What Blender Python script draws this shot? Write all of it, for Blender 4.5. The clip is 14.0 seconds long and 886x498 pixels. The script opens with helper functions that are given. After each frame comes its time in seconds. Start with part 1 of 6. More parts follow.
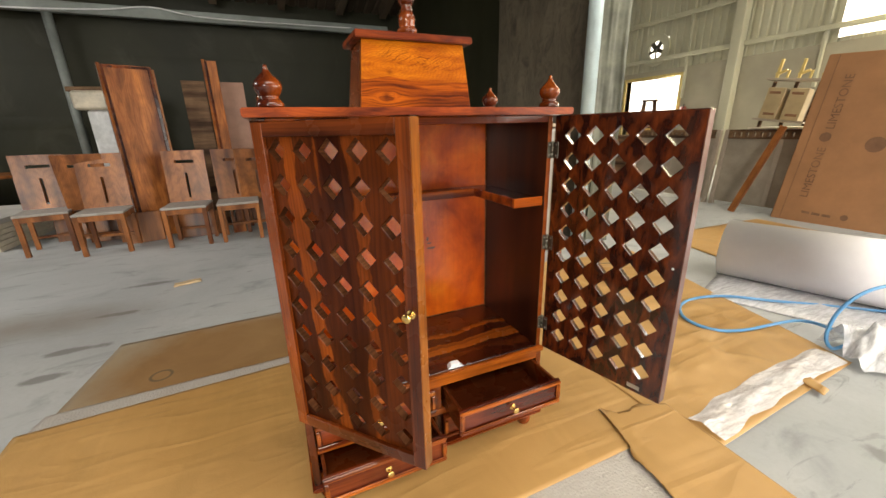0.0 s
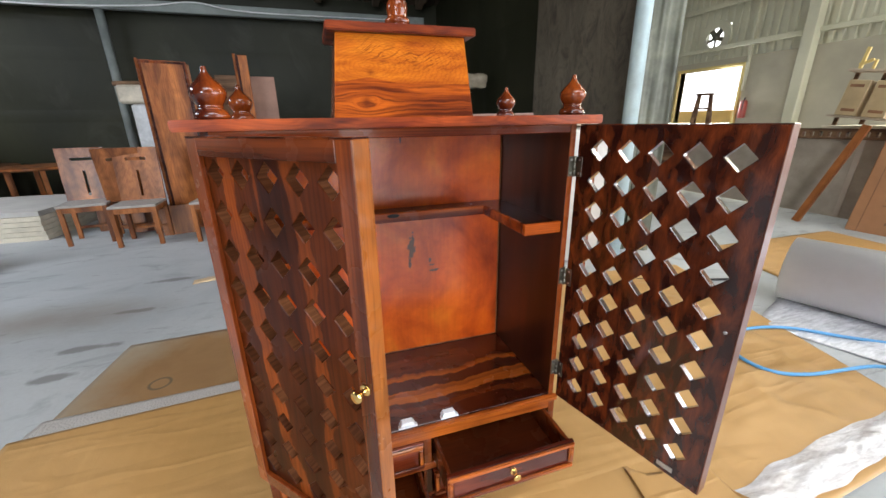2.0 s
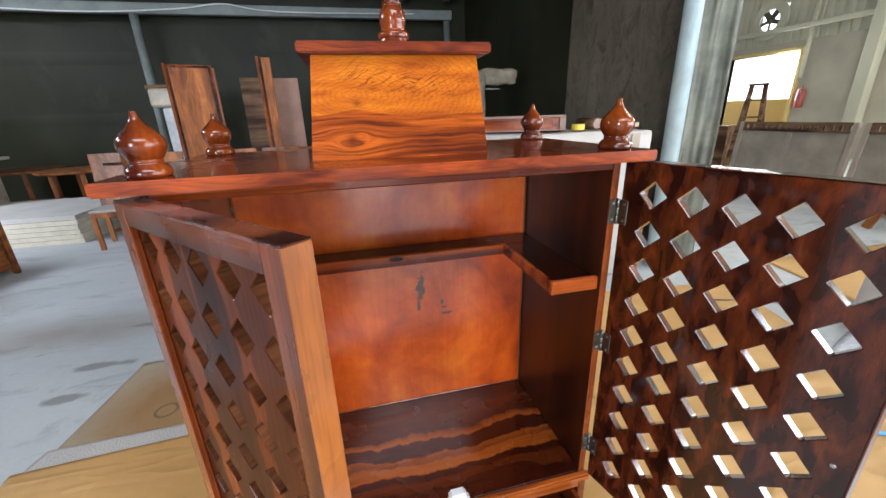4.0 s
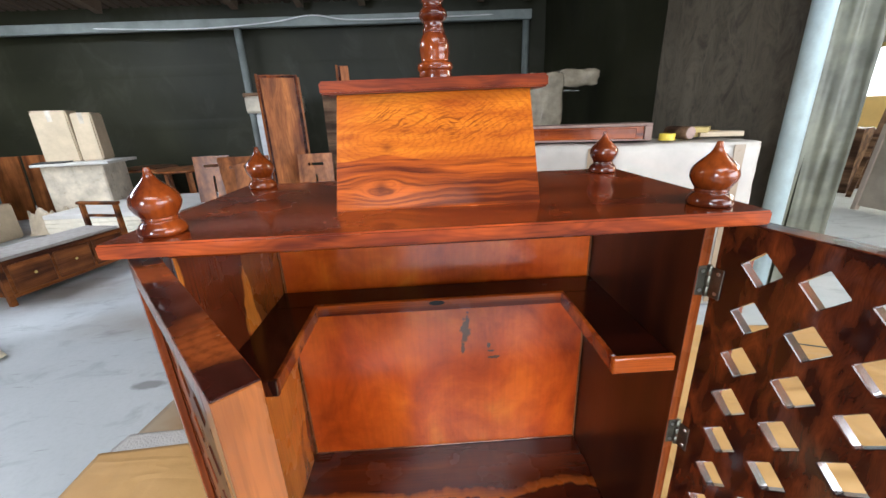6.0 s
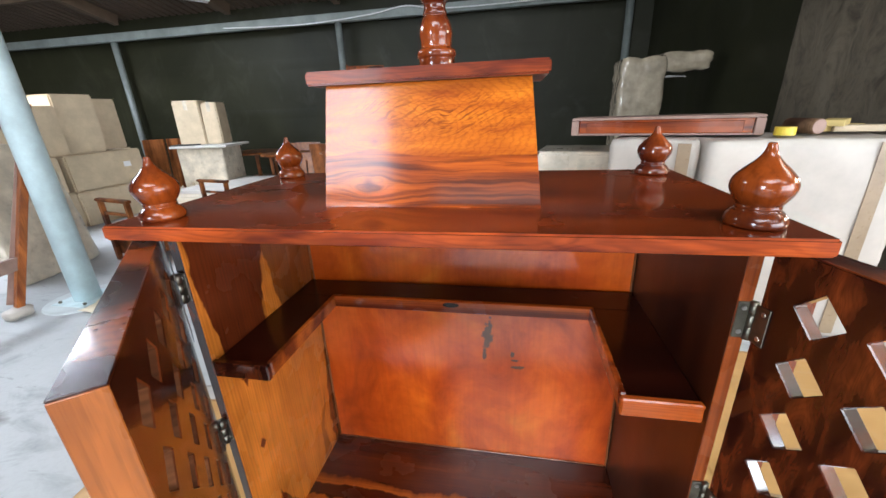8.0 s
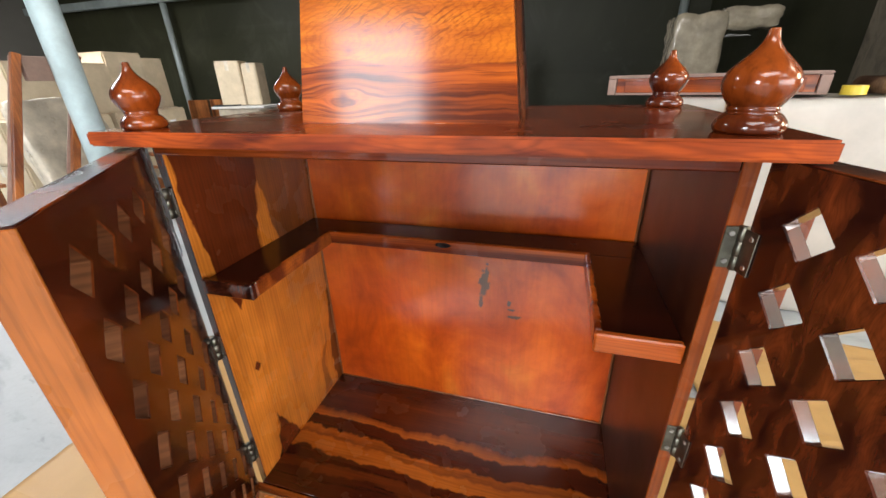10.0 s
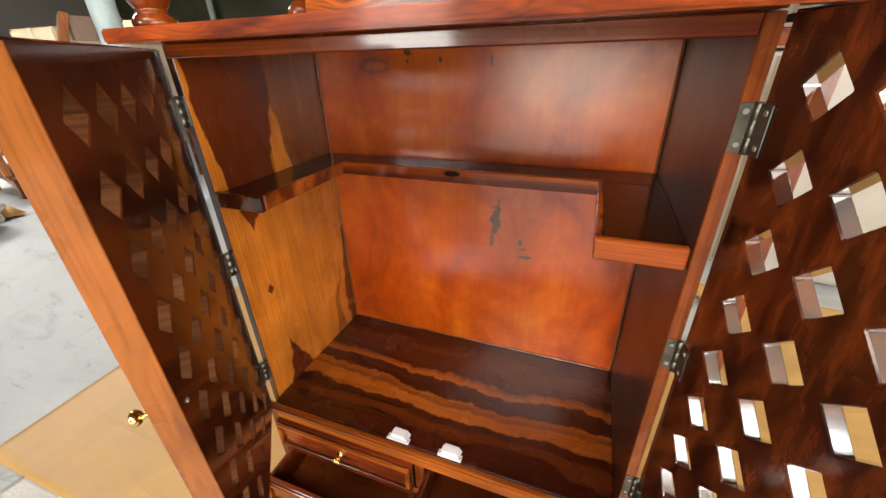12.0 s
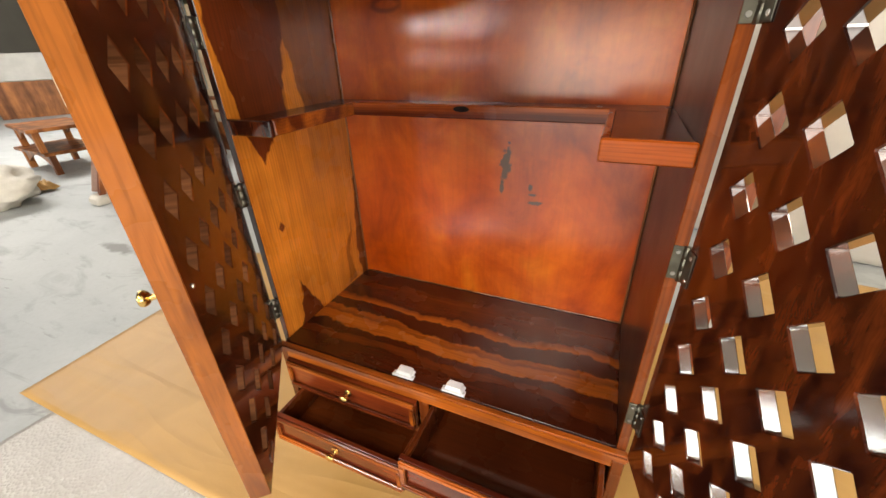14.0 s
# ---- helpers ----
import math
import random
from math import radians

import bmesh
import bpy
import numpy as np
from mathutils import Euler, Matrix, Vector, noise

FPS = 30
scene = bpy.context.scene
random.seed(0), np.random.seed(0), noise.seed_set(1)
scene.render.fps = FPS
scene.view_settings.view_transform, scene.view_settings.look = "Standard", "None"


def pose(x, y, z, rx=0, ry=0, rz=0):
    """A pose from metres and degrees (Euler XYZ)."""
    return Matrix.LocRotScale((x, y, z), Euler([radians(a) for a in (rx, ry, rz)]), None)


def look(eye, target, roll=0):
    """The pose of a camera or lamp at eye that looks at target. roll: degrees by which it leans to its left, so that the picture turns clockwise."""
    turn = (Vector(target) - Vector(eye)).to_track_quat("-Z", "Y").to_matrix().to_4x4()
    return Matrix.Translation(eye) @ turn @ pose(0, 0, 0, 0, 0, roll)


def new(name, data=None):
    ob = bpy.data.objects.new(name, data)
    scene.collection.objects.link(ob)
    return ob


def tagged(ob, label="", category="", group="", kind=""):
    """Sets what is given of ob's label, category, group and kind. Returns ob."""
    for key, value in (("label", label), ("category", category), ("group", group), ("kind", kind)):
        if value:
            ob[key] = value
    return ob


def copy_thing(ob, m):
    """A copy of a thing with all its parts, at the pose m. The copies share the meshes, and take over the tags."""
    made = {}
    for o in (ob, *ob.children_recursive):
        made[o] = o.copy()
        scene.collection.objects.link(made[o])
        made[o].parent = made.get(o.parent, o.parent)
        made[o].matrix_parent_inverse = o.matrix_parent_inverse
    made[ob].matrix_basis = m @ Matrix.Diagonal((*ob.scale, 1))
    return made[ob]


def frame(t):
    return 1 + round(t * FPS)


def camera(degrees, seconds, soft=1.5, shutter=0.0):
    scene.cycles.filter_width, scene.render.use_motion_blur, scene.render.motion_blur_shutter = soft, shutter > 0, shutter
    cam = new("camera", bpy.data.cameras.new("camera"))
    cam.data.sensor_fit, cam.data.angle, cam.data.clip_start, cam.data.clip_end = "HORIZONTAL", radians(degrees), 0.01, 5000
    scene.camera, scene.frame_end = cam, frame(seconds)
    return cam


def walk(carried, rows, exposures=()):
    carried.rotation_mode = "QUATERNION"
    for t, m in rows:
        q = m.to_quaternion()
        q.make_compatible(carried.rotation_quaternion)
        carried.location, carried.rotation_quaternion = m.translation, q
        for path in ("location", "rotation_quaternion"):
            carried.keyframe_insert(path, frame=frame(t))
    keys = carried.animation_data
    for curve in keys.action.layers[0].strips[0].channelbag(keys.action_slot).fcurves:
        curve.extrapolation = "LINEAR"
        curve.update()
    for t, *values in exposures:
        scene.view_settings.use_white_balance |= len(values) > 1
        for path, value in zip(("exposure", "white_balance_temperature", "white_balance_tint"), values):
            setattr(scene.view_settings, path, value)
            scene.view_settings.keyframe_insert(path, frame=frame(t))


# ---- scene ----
cam = camera(98.7, 14.0)
PATH = [
    (0, (-0.429, -1.087, 1.231), (0.323, 0.665, 0.628), -1.4),
    (0.5, (-0.366, -1.05, 1.243), (0.326, 0.724, 0.632), -1.3),
    (1, (-0.315, -1.012, 1.258), (0.329, 0.777, 0.638), -1.2),
    (1.5, (-0.269, -0.968, 1.267), (0.335, 0.832, 0.639), -1.1),
    (2, (-0.227, -0.917, 1.277), (0.348, 0.89, 0.642), -1.0),
    (4.5, (-0.089, -0.668, 1.387), (0.275, 1.182, 0.717), -2.2),
    (5, (-0.071, -0.634, 1.405), (0.212, 1.231, 0.739), -2.4),
    (5.5, (-0.048, -0.604, 1.425), (0.134, 1.274, 0.763), -2.5),
    (6, (-0.021, -0.579, 1.437), (0.049, 1.308, 0.778), -2.4),
    (6.5, (0.015, -0.56, 1.446), (-0.036, 1.327, 0.787), -2.2),
    (7, (0.051, -0.539, 1.451), (-0.109, 1.341, 0.789), -1.8),
    (7.2, (0.07, -0.533, 1.451), (-0.138, 1.341, 0.785), -2.0),
    (9.5, (0.21, -0.497, 1.37), (-0.281, 1.278, 0.591), -1.8),
    (10, (0.23, -0.502, 1.349), (-0.292, 1.247, 0.532), -1.7),
    (10.5, (0.254, -0.511, 1.319), (-0.312, 1.21, 0.471), -1.4),
    (11, (0.266, -0.524, 1.294), (-0.324, 1.177, 0.422), -1.7),
    (11.5, (0.279, -0.528, 1.264), (-0.344, 1.15, 0.371), -1.7),
    (12, (0.288, -0.53, 1.235), (-0.364, 1.128, 0.327), -1.8),
    (12.5, (0.291, -0.536, 1.207), (-0.376, 1.109, 0.286), -1.8),
    (13, (0.3, -0.543, 1.174), (-0.391, 1.087, 0.244), -1.9),
    (13.5, (0.307, -0.561, 1.142), (-0.394, 1.062, 0.206), -1.8),
    (14, (0.33, -0.578, 1.114), (-0.402, 1.03, 0.177), -2.1),
]
walk(cam, [(t, look(eye, target, roll)) for t, eye, target, roll in PATH], [(0.0, 0.33, 7500, 10), (1.0, 0.39, 6750, 10), (2.0, 0.46, 6150, 10), (4.5, 0.61, 5850, 10), (7.0, 0.72, 5950, 10), (9.5, 0.68, 6300, 10), (11.0, 0.64, 6950, 10), (14.0, 0.56, 7500, 10)])


# ---- world, daylight and exposure ----
world = bpy.data.worlds.new("sky")
scene.world = world
world.use_nodes = True
wn = world.node_tree.nodes
sky = wn.new("ShaderNodeTexSky")
sky.sky_type = "NISHITA"
sky.sun_disc = False
sky.sun_elevation, sky.sun_rotation = radians(50), radians(200)
wn["Background"].inputs[1].default_value = 0.15
world.node_tree.links.new(sky.outputs[0], wn["Background"].inputs[0])

sun = new("sun", bpy.data.lights.new("sun", "SUN"))
sun.data.energy, sun.data.angle, sun.data.color = 0.7, radians(20), (1.0, 0.95, 0.88)
sun.matrix_world = look((0, 0, 20), (4.0, 9.0, 2.0))


def opening_light(name, at, target, w, h, power, colour):
    """An area lamp for daylight in an opening, seen or assumed."""
    ob = new(name, bpy.data.lights.new(name, "AREA"))
    ob.data.shape, ob.data.size, ob.data.size_y = "RECTANGLE", w, h
    ob.data.energy, ob.data.color = power, colour
    ob.matrix_world = look(at, target)
    return ob


# both gates are out of view, assumed on the side most light falls from
opening_light("gate_daylight", (8.2, -7.8, 2.2), (0, 0, 0.8), 5.4, 4.2, 430, (0.98, 0.98, 1.0))
opening_light("east_gate_daylight", (11.8, -4.4, 2.2), (0, 0, 0.8), 5.6, 4.2, 440, (1.0, 0.98, 0.95))
opening_light("bay_end_roof_light_daylight", (7.7, -6.4, 6.85), (7.7, -6.4, 0), 5.8, 2.7, 640, (0.80, 0.91, 1.0))
opening_light("rear_window_daylight", (-3.7, -7.8, 2.6), (-1.5, 0, 0.9), 1.9, 2.7, 305, (0.90, 0.96, 1.0))
opening_light("low_gate_daylight", (-0.3, -7.85, 0.72), (-0.3, 0, 0.8), 2.6, 1.3, 32, (1.0, 0.96, 0.88))
# front and west lamps are added fill for the floor, no source known
opening_light("front_roof_light_daylight", (1.0, -4.2, 5.85), (0.4, -3.4, 0), 6.0, 2.6, 400, (1.0, 0.98, 0.95))
opening_light("west_roof_light_daylight", (-7.2, 2.4, 4.3), (-7.0, 2.4, 0), 4.2, 1.8, 350, (0.92, 0.96, 1.0))
opening_light("doorway_daylight", (11.8, 9.05, 1.98), (0, 1, 1.3), 2.0, 1.15, 130, (1.0, 0.97, 0.9))
opening_light("side_window_daylight", (11.8, 2.9, 4.2), (2, 1, 0), 2.6, 2.0, 240, (1.0, 0.90, 0.62))
# added fill lamp that brightens the side bay
opening_light("bay_roof_light_daylight", (7.2, 1.5, 6.8), (7.2, 1.5, 0), 5.0, 1.4, 170, (1.0, 0.93, 0.72))


# ---- materials ----
class Nodes:
    """A short hand for building one node material."""

    def __init__(self, name, rough=0.5, metal=0.0, coat=0.0, coat_rough=0.1, spec=0.5):
        self.mat = bpy.data.materials.new(name)
        self.mat.use_nodes = True
        self.tree = self.mat.node_tree
        self.bsdf = self.tree.nodes["Principled BSDF"]
        b = self.bsdf.inputs
        b["Roughness"].default_value, b["Metallic"].default_value = rough, metal
        b["Coat Weight"].default_value, b["Coat Roughness"].default_value = coat, coat_rough
        b["Specular IOR Level"].default_value = spec
        self.coord = self.tree.nodes.new("ShaderNodeTexCoord")
        self.info = self.tree.nodes.new("ShaderNodeObjectInfo")

    def link(self, a, b):
        self.tree.links.new(a, b)

    def math(self, op, a, b=0.0, clamp=False):
        n = self.tree.nodes.new("ShaderNodeMath")
        n.operation, n.use_clamp = op, clamp
        for i, v in enumerate((a, b)):
            if isinstance(v, (int, float)):
                n.inputs[i].default_value = v
            else:
                self.link(v, n.inputs[i])
        return n.outputs[0]

    def place(self, scale=(1, 1, 1), shuffle=0.0, world=False):
        m = self.tree.nodes.new("ShaderNodeMapping")
        m.inputs["Scale"].default_value = scale
        if world:
            g = self.tree.nodes.new("ShaderNodeNewGeometry")
            self.link(g.outputs["Position"], m.inputs[0])
        else:
            self.link(self.coord.outputs["Object"], m.inputs[0])
        if shuffle:
            c = self.tree.nodes.new("ShaderNodeCombineXYZ")
            for i, k in enumerate((1.0, 0.73, 0.41)):
                self.link(self.math("MULTIPLY", self.info.outputs["Random"], shuffle * k), c.inputs[i])
            self.link(c.outputs[0], m.inputs["Location"])
        return m.outputs[0]

    def noise(self, at, scale, detail=3, rough=0.5, distort=0.0):
        n = self.tree.nodes.new("ShaderNodeTexNoise")
        n.inputs["Scale"].default_value, n.inputs["Detail"].default_value = scale, detail
        n.inputs["Roughness"].default_value, n.inputs["Distortion"].default_value = rough, distort
        self.link(at, n.inputs["Vector"])
        return n.outputs["Fac"]

    def wave(self, at, scale, distort=4.0, detail=2, dscale=1.0, direction="X"):
        n = self.tree.nodes.new("ShaderNodeTexWave")
        n.bands_direction = direction
        n.inputs["Scale"].default_value, n.inputs["Distortion"].default_value = scale, distort
        n.inputs["Detail"].default_value, n.inputs["Detail Scale"].default_value = detail, dscale
        self.link(at, n.inputs["Vector"])
        return n.outputs["Fac"]

    def ramp(self, fac, *stops):
        n = self.tree.nodes.new("ShaderNodeValToRGB")
        els = n.color_ramp.elements
        while len(els) < len(stops):
            els.new(0.5)
        for e, (p, c) in zip(els, stops):
            e.position = p
            e.color = (*c, 1) if isinstance(c, tuple) else (c, c, c, 1)
        self.link(fac, n.inputs[0])
        return n.outputs[0]

    def mix(self, fac, a, b, mode="MIX"):
        n = self.tree.nodes.new("ShaderNodeMix")
        n.data_type, n.blend_type = "RGBA", mode
        for v, i in ((fac, 0), (a, 6), (b, 7)):
            if isinstance(v, tuple):
                n.inputs[i].default_value = (*v, 1)
            elif isinstance(v, (int, float)):
                n.inputs[i].default_value = v
            else:
                self.link(v, n.inputs[i])
        return n.outputs[2]

    def done(self, colour=None, rough=None, bump=None, strength=0.2, distance=0.002):
        if colour is not None:
            if isinstance(colour, tuple):
                self.bsdf.inputs["Base Color"].default_value = (*colour, 1)
            else:
                self.link(colour, self.bsdf.inputs["Base Color"])
        if rough is not None:
            self.link(rough, self.bsdf.inputs["Roughness"])
        if bump is not None:
            n = self.tree.nodes.new("ShaderNodeBump")
            n.inputs["Strength"].default_value, n.inputs["Distance"].default_value = strength, distance
            self.link(bump, n.inputs["Height"])
            self.link(n.outputs[0], self.bsdf.inputs["Normal"])
            self.link(n.outputs[0], self.bsdf.inputs["Coat Normal"]) if strength > 0.4 else None
        return self.mat


def blots(m, shapes, axes, ragged=3.2, grain=42.0, edge=1.25, sharp=1.0):
    """A mask of ragged patches: centre and half sizes along two of the object's axes."""
    sep = m.tree.nodes.new("ShaderNodeSeparateXYZ")
    m.link(m.coord.outputs["Object"], sep.inputs[0])
    rag = m.noise(m.place((1, 1, 1)), grain, 4, 0.6)
    i, j = ("xyz".index(c) for c in axes)
    mask = None
    for a, b, ra, rb in shapes:
        da = m.math("DIVIDE", m.math("SUBTRACT", sep.outputs[i], a), ra)
        db = m.math("DIVIDE", m.math("SUBTRACT", sep.outputs[j], b), rb)
        d = m.math("SQRT", m.math("ADD", m.math("MULTIPLY", da, da), m.math("MULTIPLY", db, db)))
        d = m.math("ADD", d, m.math("MULTIPLY", m.math("SUBTRACT", rag, 0.5), ragged))
        s = m.math("MULTIPLY", m.math("SUBTRACT", edge, d), sharp, True)
        mask = s if mask is None else m.math("MAXIMUM", mask, s)
    return mask


def heartwood(m, flames, axis=1):
    """Tongues of wood colour on an upright board: centre at both ends, z at both ends, half width at both ends, depth."""
    sep = m.tree.nodes.new("ShaderNodeSeparateXYZ")
    m.link(m.coord.outputs["Object"], sep.inputs[0])
    y, z = sep.outputs[axis], sep.outputs[2]
    wander = m.math("MULTIPLY", m.math("SUBTRACT", m.noise(m.place((7, 7, 4.5)), 1.0, 3, 0.5), 0.5), 0.12)
    ripple = m.math("MULTIPLY", m.math("SUBTRACT", m.noise(m.place((40, 40, 22)), 1.0, 3, 0.6), 0.5), 0.022)
    y = m.math("ADD", y, wander)
    mask = None
    for c0, c1, z0, z1, w0, w1, depth in flames:
        t = m.math("DIVIDE", m.math("SUBTRACT", z, z0), z1 - z0)
        c = m.math("ADD", m.math("MULTIPLY", t, c1 - c0), c0)
        w = m.math("ADD", m.math("MULTIPLY", t, w1 - w0), w0)
        d = m.math("ADD", m.math("SUBTRACT", w, m.math("ABSOLUTE", m.math("SUBTRACT", y, c), 0.0)), ripple)
        s = m.math("MULTIPLY", m.math("MULTIPLY", d, 190.0, True), depth)
        s = m.math("MULTIPLY", s, m.math("MULTIPLY", m.math("GREATER_THAN", t, 0.0), m.math("LESS_THAN", t, 1.0)))
        mask = s if mask is None else m.math("MAXIMUM", mask, s)
    return mask


def wood(name, axis, dark, light, mask=(0.45, 0.55), across=10.0, along=1.0, bend=0.8, shuffle=30.0, rough=0.26, coat=0.5, coat_rough=0.09, figure=0.5, ring=2.4, flames=None, planks=None, gold=None):
    """Lacquered hardwood: heartwood and sapwood streaks, growth rings and pores along one axis."""
    m = Nodes(name, rough, 0, coat, coat_rough, 0.16)
    k = "xyz".index(axis)
    s = [across] * 3
    s[k] = along
    p = m.place(tuple(s), shuffle)
    w = m.tree.nodes.new("ShaderNodeTexNoise")
    w.inputs["Scale"].default_value, w.inputs["Detail"].default_value = 0.6, 2.0
    m.link(p, w.inputs["Vector"])
    v = m.tree.nodes.new("ShaderNodeVectorMath")
    v.operation = "MULTIPLY_ADD"
    m.link(w.outputs["Color"], v.inputs[0])
    v.inputs[1].default_value = (bend, bend, bend)
    m.link(p, v.inputs[2])
    q = v.outputs[0]
    streaks = m.noise(q, 0.8, 2.0, 0.45)
    if planks:
        sep = m.tree.nodes.new("ShaderNodeSeparateXYZ")
        m.link(m.coord.outputs["Object"], sep.inputs[0])
        cell = m.math("FLOOR", m.math("DIVIDE", m.math("ADD", sep.outputs["xyz".index(planks[0])], 3.0), planks[1]))
        wn = m.tree.nodes.new("ShaderNodeTexWhiteNoise")
        wn.noise_dimensions = "1D"
        m.link(cell, wn.inputs["W"])
        streaks = m.math("ADD", streaks, m.math("MULTIPLY", m.math("SUBTRACT", wn.outputs[0], 0.5), planks[2]))
    heart = m.ramp(streaks, (mask[0], 0.0), (mask[1], 1.0))
    if gold:
        heart = m.math("MAXIMUM", m.math("MULTIPLY", heart, 0.5), heartwood(m, gold, 0))
    if flames:
        heart = m.math("MULTIPLY", heart, m.math("SUBTRACT", 1.0, heartwood(m, flames)))
    rings = m.ramp(m.wave(q, ring, 5.0, 2, 0.7, {"x": "Y", "y": "Z", "z": "Y"}[axis]), (0.45, 0.0), (0.95, 1.0))
    rings2 = m.ramp(m.wave(q, ring * 0.9, 5.0, 2, 0.7, {"x": "Z", "y": "X", "z": "X"}[axis]), (0.45, 0.0), (0.95, 1.0))
    fs = [110.0] * 3
    fs[k] = 4.0
    pores = m.noise(m.place(tuple(fs), shuffle), 2.0, 3, 0.6)
    base = m.mix(heart, dark, light)
    both = m.math("MULTIPLY", m.math("ADD", rings, rings2), 0.5)
    base = m.mix(m.math("MULTIPLY", both, figure), base, (0.30, 0.22, 0.20), "MULTIPLY")
    base = m.mix(m.math("MULTIPLY", m.ramp(pores, (0.36, 1.0), (0.52, 0.0)), 0.32), base, (0.42, 0.36, 0.34), "MULTIPLY")
    cloud = m.ramp(m.noise(m.place((1, 1, 1), shuffle), 6.0, 3), (0.3, 0.62), (0.7, 1.0))
    base = m.mix(1.0, base, cloud, "MULTIPLY")
    r = m.math("ADD", m.math("MULTIPLY", m.noise(m.place((1, 1, 1)), 9.0, 4), 0.22), rough - 0.1)
    return m.done(base, r, pores, 0.06, 0.0006)


W_SIDE = wood("rosewood upright grain", "z", (0.045, 0.008, 0.004), (0.30, 0.065, 0.012), (0.48, 0.62))
W_DOOR = wood("dark rosewood lattice", "z", (0.028, 0.006, 0.004), (0.25, 0.050, 0.012), (0.38, 0.86), across=46, along=16.0, bend=2.4, figure=0.35, rough=0.2, coat=0.9)
W_STRIP = wood("pinkish brown door edge", "z", (0.13, 0.040, 0.022), (0.21, 0.072, 0.040), (0.34, 0.7), across=12, rough=0.3, figure=0.1)
W_LEAF = wood("banded rosewood lattice", "z", (0.046, 0.009, 0.003), (0.30, 0.062, 0.009), (0.36, 0.74), across=10, along=1.4, bend=1.4, figure=0.5, rough=0.3, coat=0.12, planks=("x", 0.0776, 0.15),
              gold=((0.11, 0.105, 1.27, 0.98, 0.022, 0.034, 0.95), (0.105, 0.185, 0.981, 0.40, 0.034, 0.018, 0.95), (0.30, 0.31, 1.27, 0.42, 0.026, 0.018, 0.6), (0.20, 0.21, 1.27, 0.9, 0.012, -0.004, 0.6)))
W_LEAF.node_tree.nodes["Principled BSDF"].inputs["Specular IOR Level"].default_value = 0.06
W_BORE = wood("thickly lacquered hole edge", "y", (0.05, 0.010, 0.004), (0.26, 0.060, 0.014), (0.4, 0.66), across=16, rough=0.16, coat=1.0, coat_rough=0.11, figure=0.4)
W_BORE.node_tree.nodes["Principled BSDF"].inputs["Coat IOR"].default_value = 2.6
W_SHELF = wood("near-black rosewood shelf", "x", (0.012, 0.003, 0.002), (0.050, 0.009, 0.004), (0.42, 0.7), across=10, rough=0.22, coat=0.35)
W_INNER = wood("dark lacquered door back", "x", (0.030, 0.008, 0.005), (0.115, 0.024, 0.010), (0.38, 0.72), across=18, rough=0.2, coat=0.6)
W_CUT = wood("thinly lacquered hole edge", "y", (0.09, 0.030, 0.012), (0.21, 0.080, 0.033), (0.4, 0.66), across=16, rough=0.5, coat=0.0)
W_CUT.node_tree.nodes["Principled BSDF"].inputs["Specular IOR Level"].default_value = 0.03
W_STILE = wood("brown rosewood stile", "z", (0.10, 0.018, 0.005), (0.36, 0.076, 0.012), (0.34, 0.68), across=16)
W_RAIL = wood("brown rosewood rail", "x", (0.07, 0.013, 0.004), (0.30, 0.062, 0.011), (0.36, 0.66), across=18, along=1.5)
W_BENCH = wood("orange-brown bench wood", "x", (0.06, 0.016, 0.006), (0.30, 0.100, 0.024), (0.4, 0.62), rough=0.4, coat=0.15, across=9)
W_EDGE = wood("orange rosewood edge", "z", (0.18, 0.046, 0.007), (0.34, 0.100, 0.016), (0.36, 0.62), rough=0.27, across=24, along=5, bend=2.0, figure=0.25, ring=1.1, coat=0.7)
W_TOP = wood("red rosewood board", "x", (0.13, 0.020, 0.006), (0.34, 0.056, 0.008), (0.38, 0.72), rough=0.24, across=9, coat=0.6, figure=0.3)
# brighter than W_TOP: on the top board it holds the light on the edges
W_LIP = wood("mottled orange-red board edge", "x", (0.15, 0.019, 0.004), (0.46, 0.078, 0.009), (0.40, 0.60), rough=0.42, across=26, along=6, bend=2.0, coat=0.12, coat_rough=0.12, figure=0.45)
W_TRIM = wood("red rosewood trim", "x", (0.15, 0.021, 0.005), (0.54, 0.105, 0.012), (0.4, 0.62), rough=0.24, across=22)
W_LEFT = wood("golden sapwood side", "z", (0.150, 0.027, 0.007), (0.82, 0.260, 0.032), (0.22, 0.36), across=16, along=1.2, shuffle=0, figure=0.34, coat=0.9, coat_rough=0.2,
              flames=((0.113, 0.118, 0.985, 1.30, 0.060, 0.112, 1.0), (0.090, 0.105, 0.966, 0.865, 0.052, -0.004, 1.0), (0.345, 0.31, 0.985, 1.30, 0.100, 0.15, 0.75), (0.115, 0.090, 0.385, 0.55, 0.064, -0.006, 1.0), (0.415, 0.425, 0.385, 0.99, 0.040, 0.012, 0.85), (0.325, 0.385, 0.40, 0.80, 0.022, -0.01, 0.55), (0.08, 0.08, 0.690, 0.708, -0.001, 0.017, 1.0), (0.08, 0.08, 0.726, 0.7081, -0.001, 0.017, 1.0)))
# near-black because the shade on the right inner wall is in this colour
W_RIGHT_SHADE = wood("brown rosewood side in shade", "z", (0.016, 0.0036, 0.002), (0.062, 0.014, 0.004), (0.45, 0.66), shuffle=0, figure=0.15, coat=0.35, coat_rough=0.3, rough=0.34)
# paled so that the beads draw the thin highlights along the corners
W_BEAD = wood("bead with painted highlight", "z", (0.18, 0.055, 0.020), (0.38, 0.14, 0.055), (0.4, 0.6), across=20, figure=0.1)
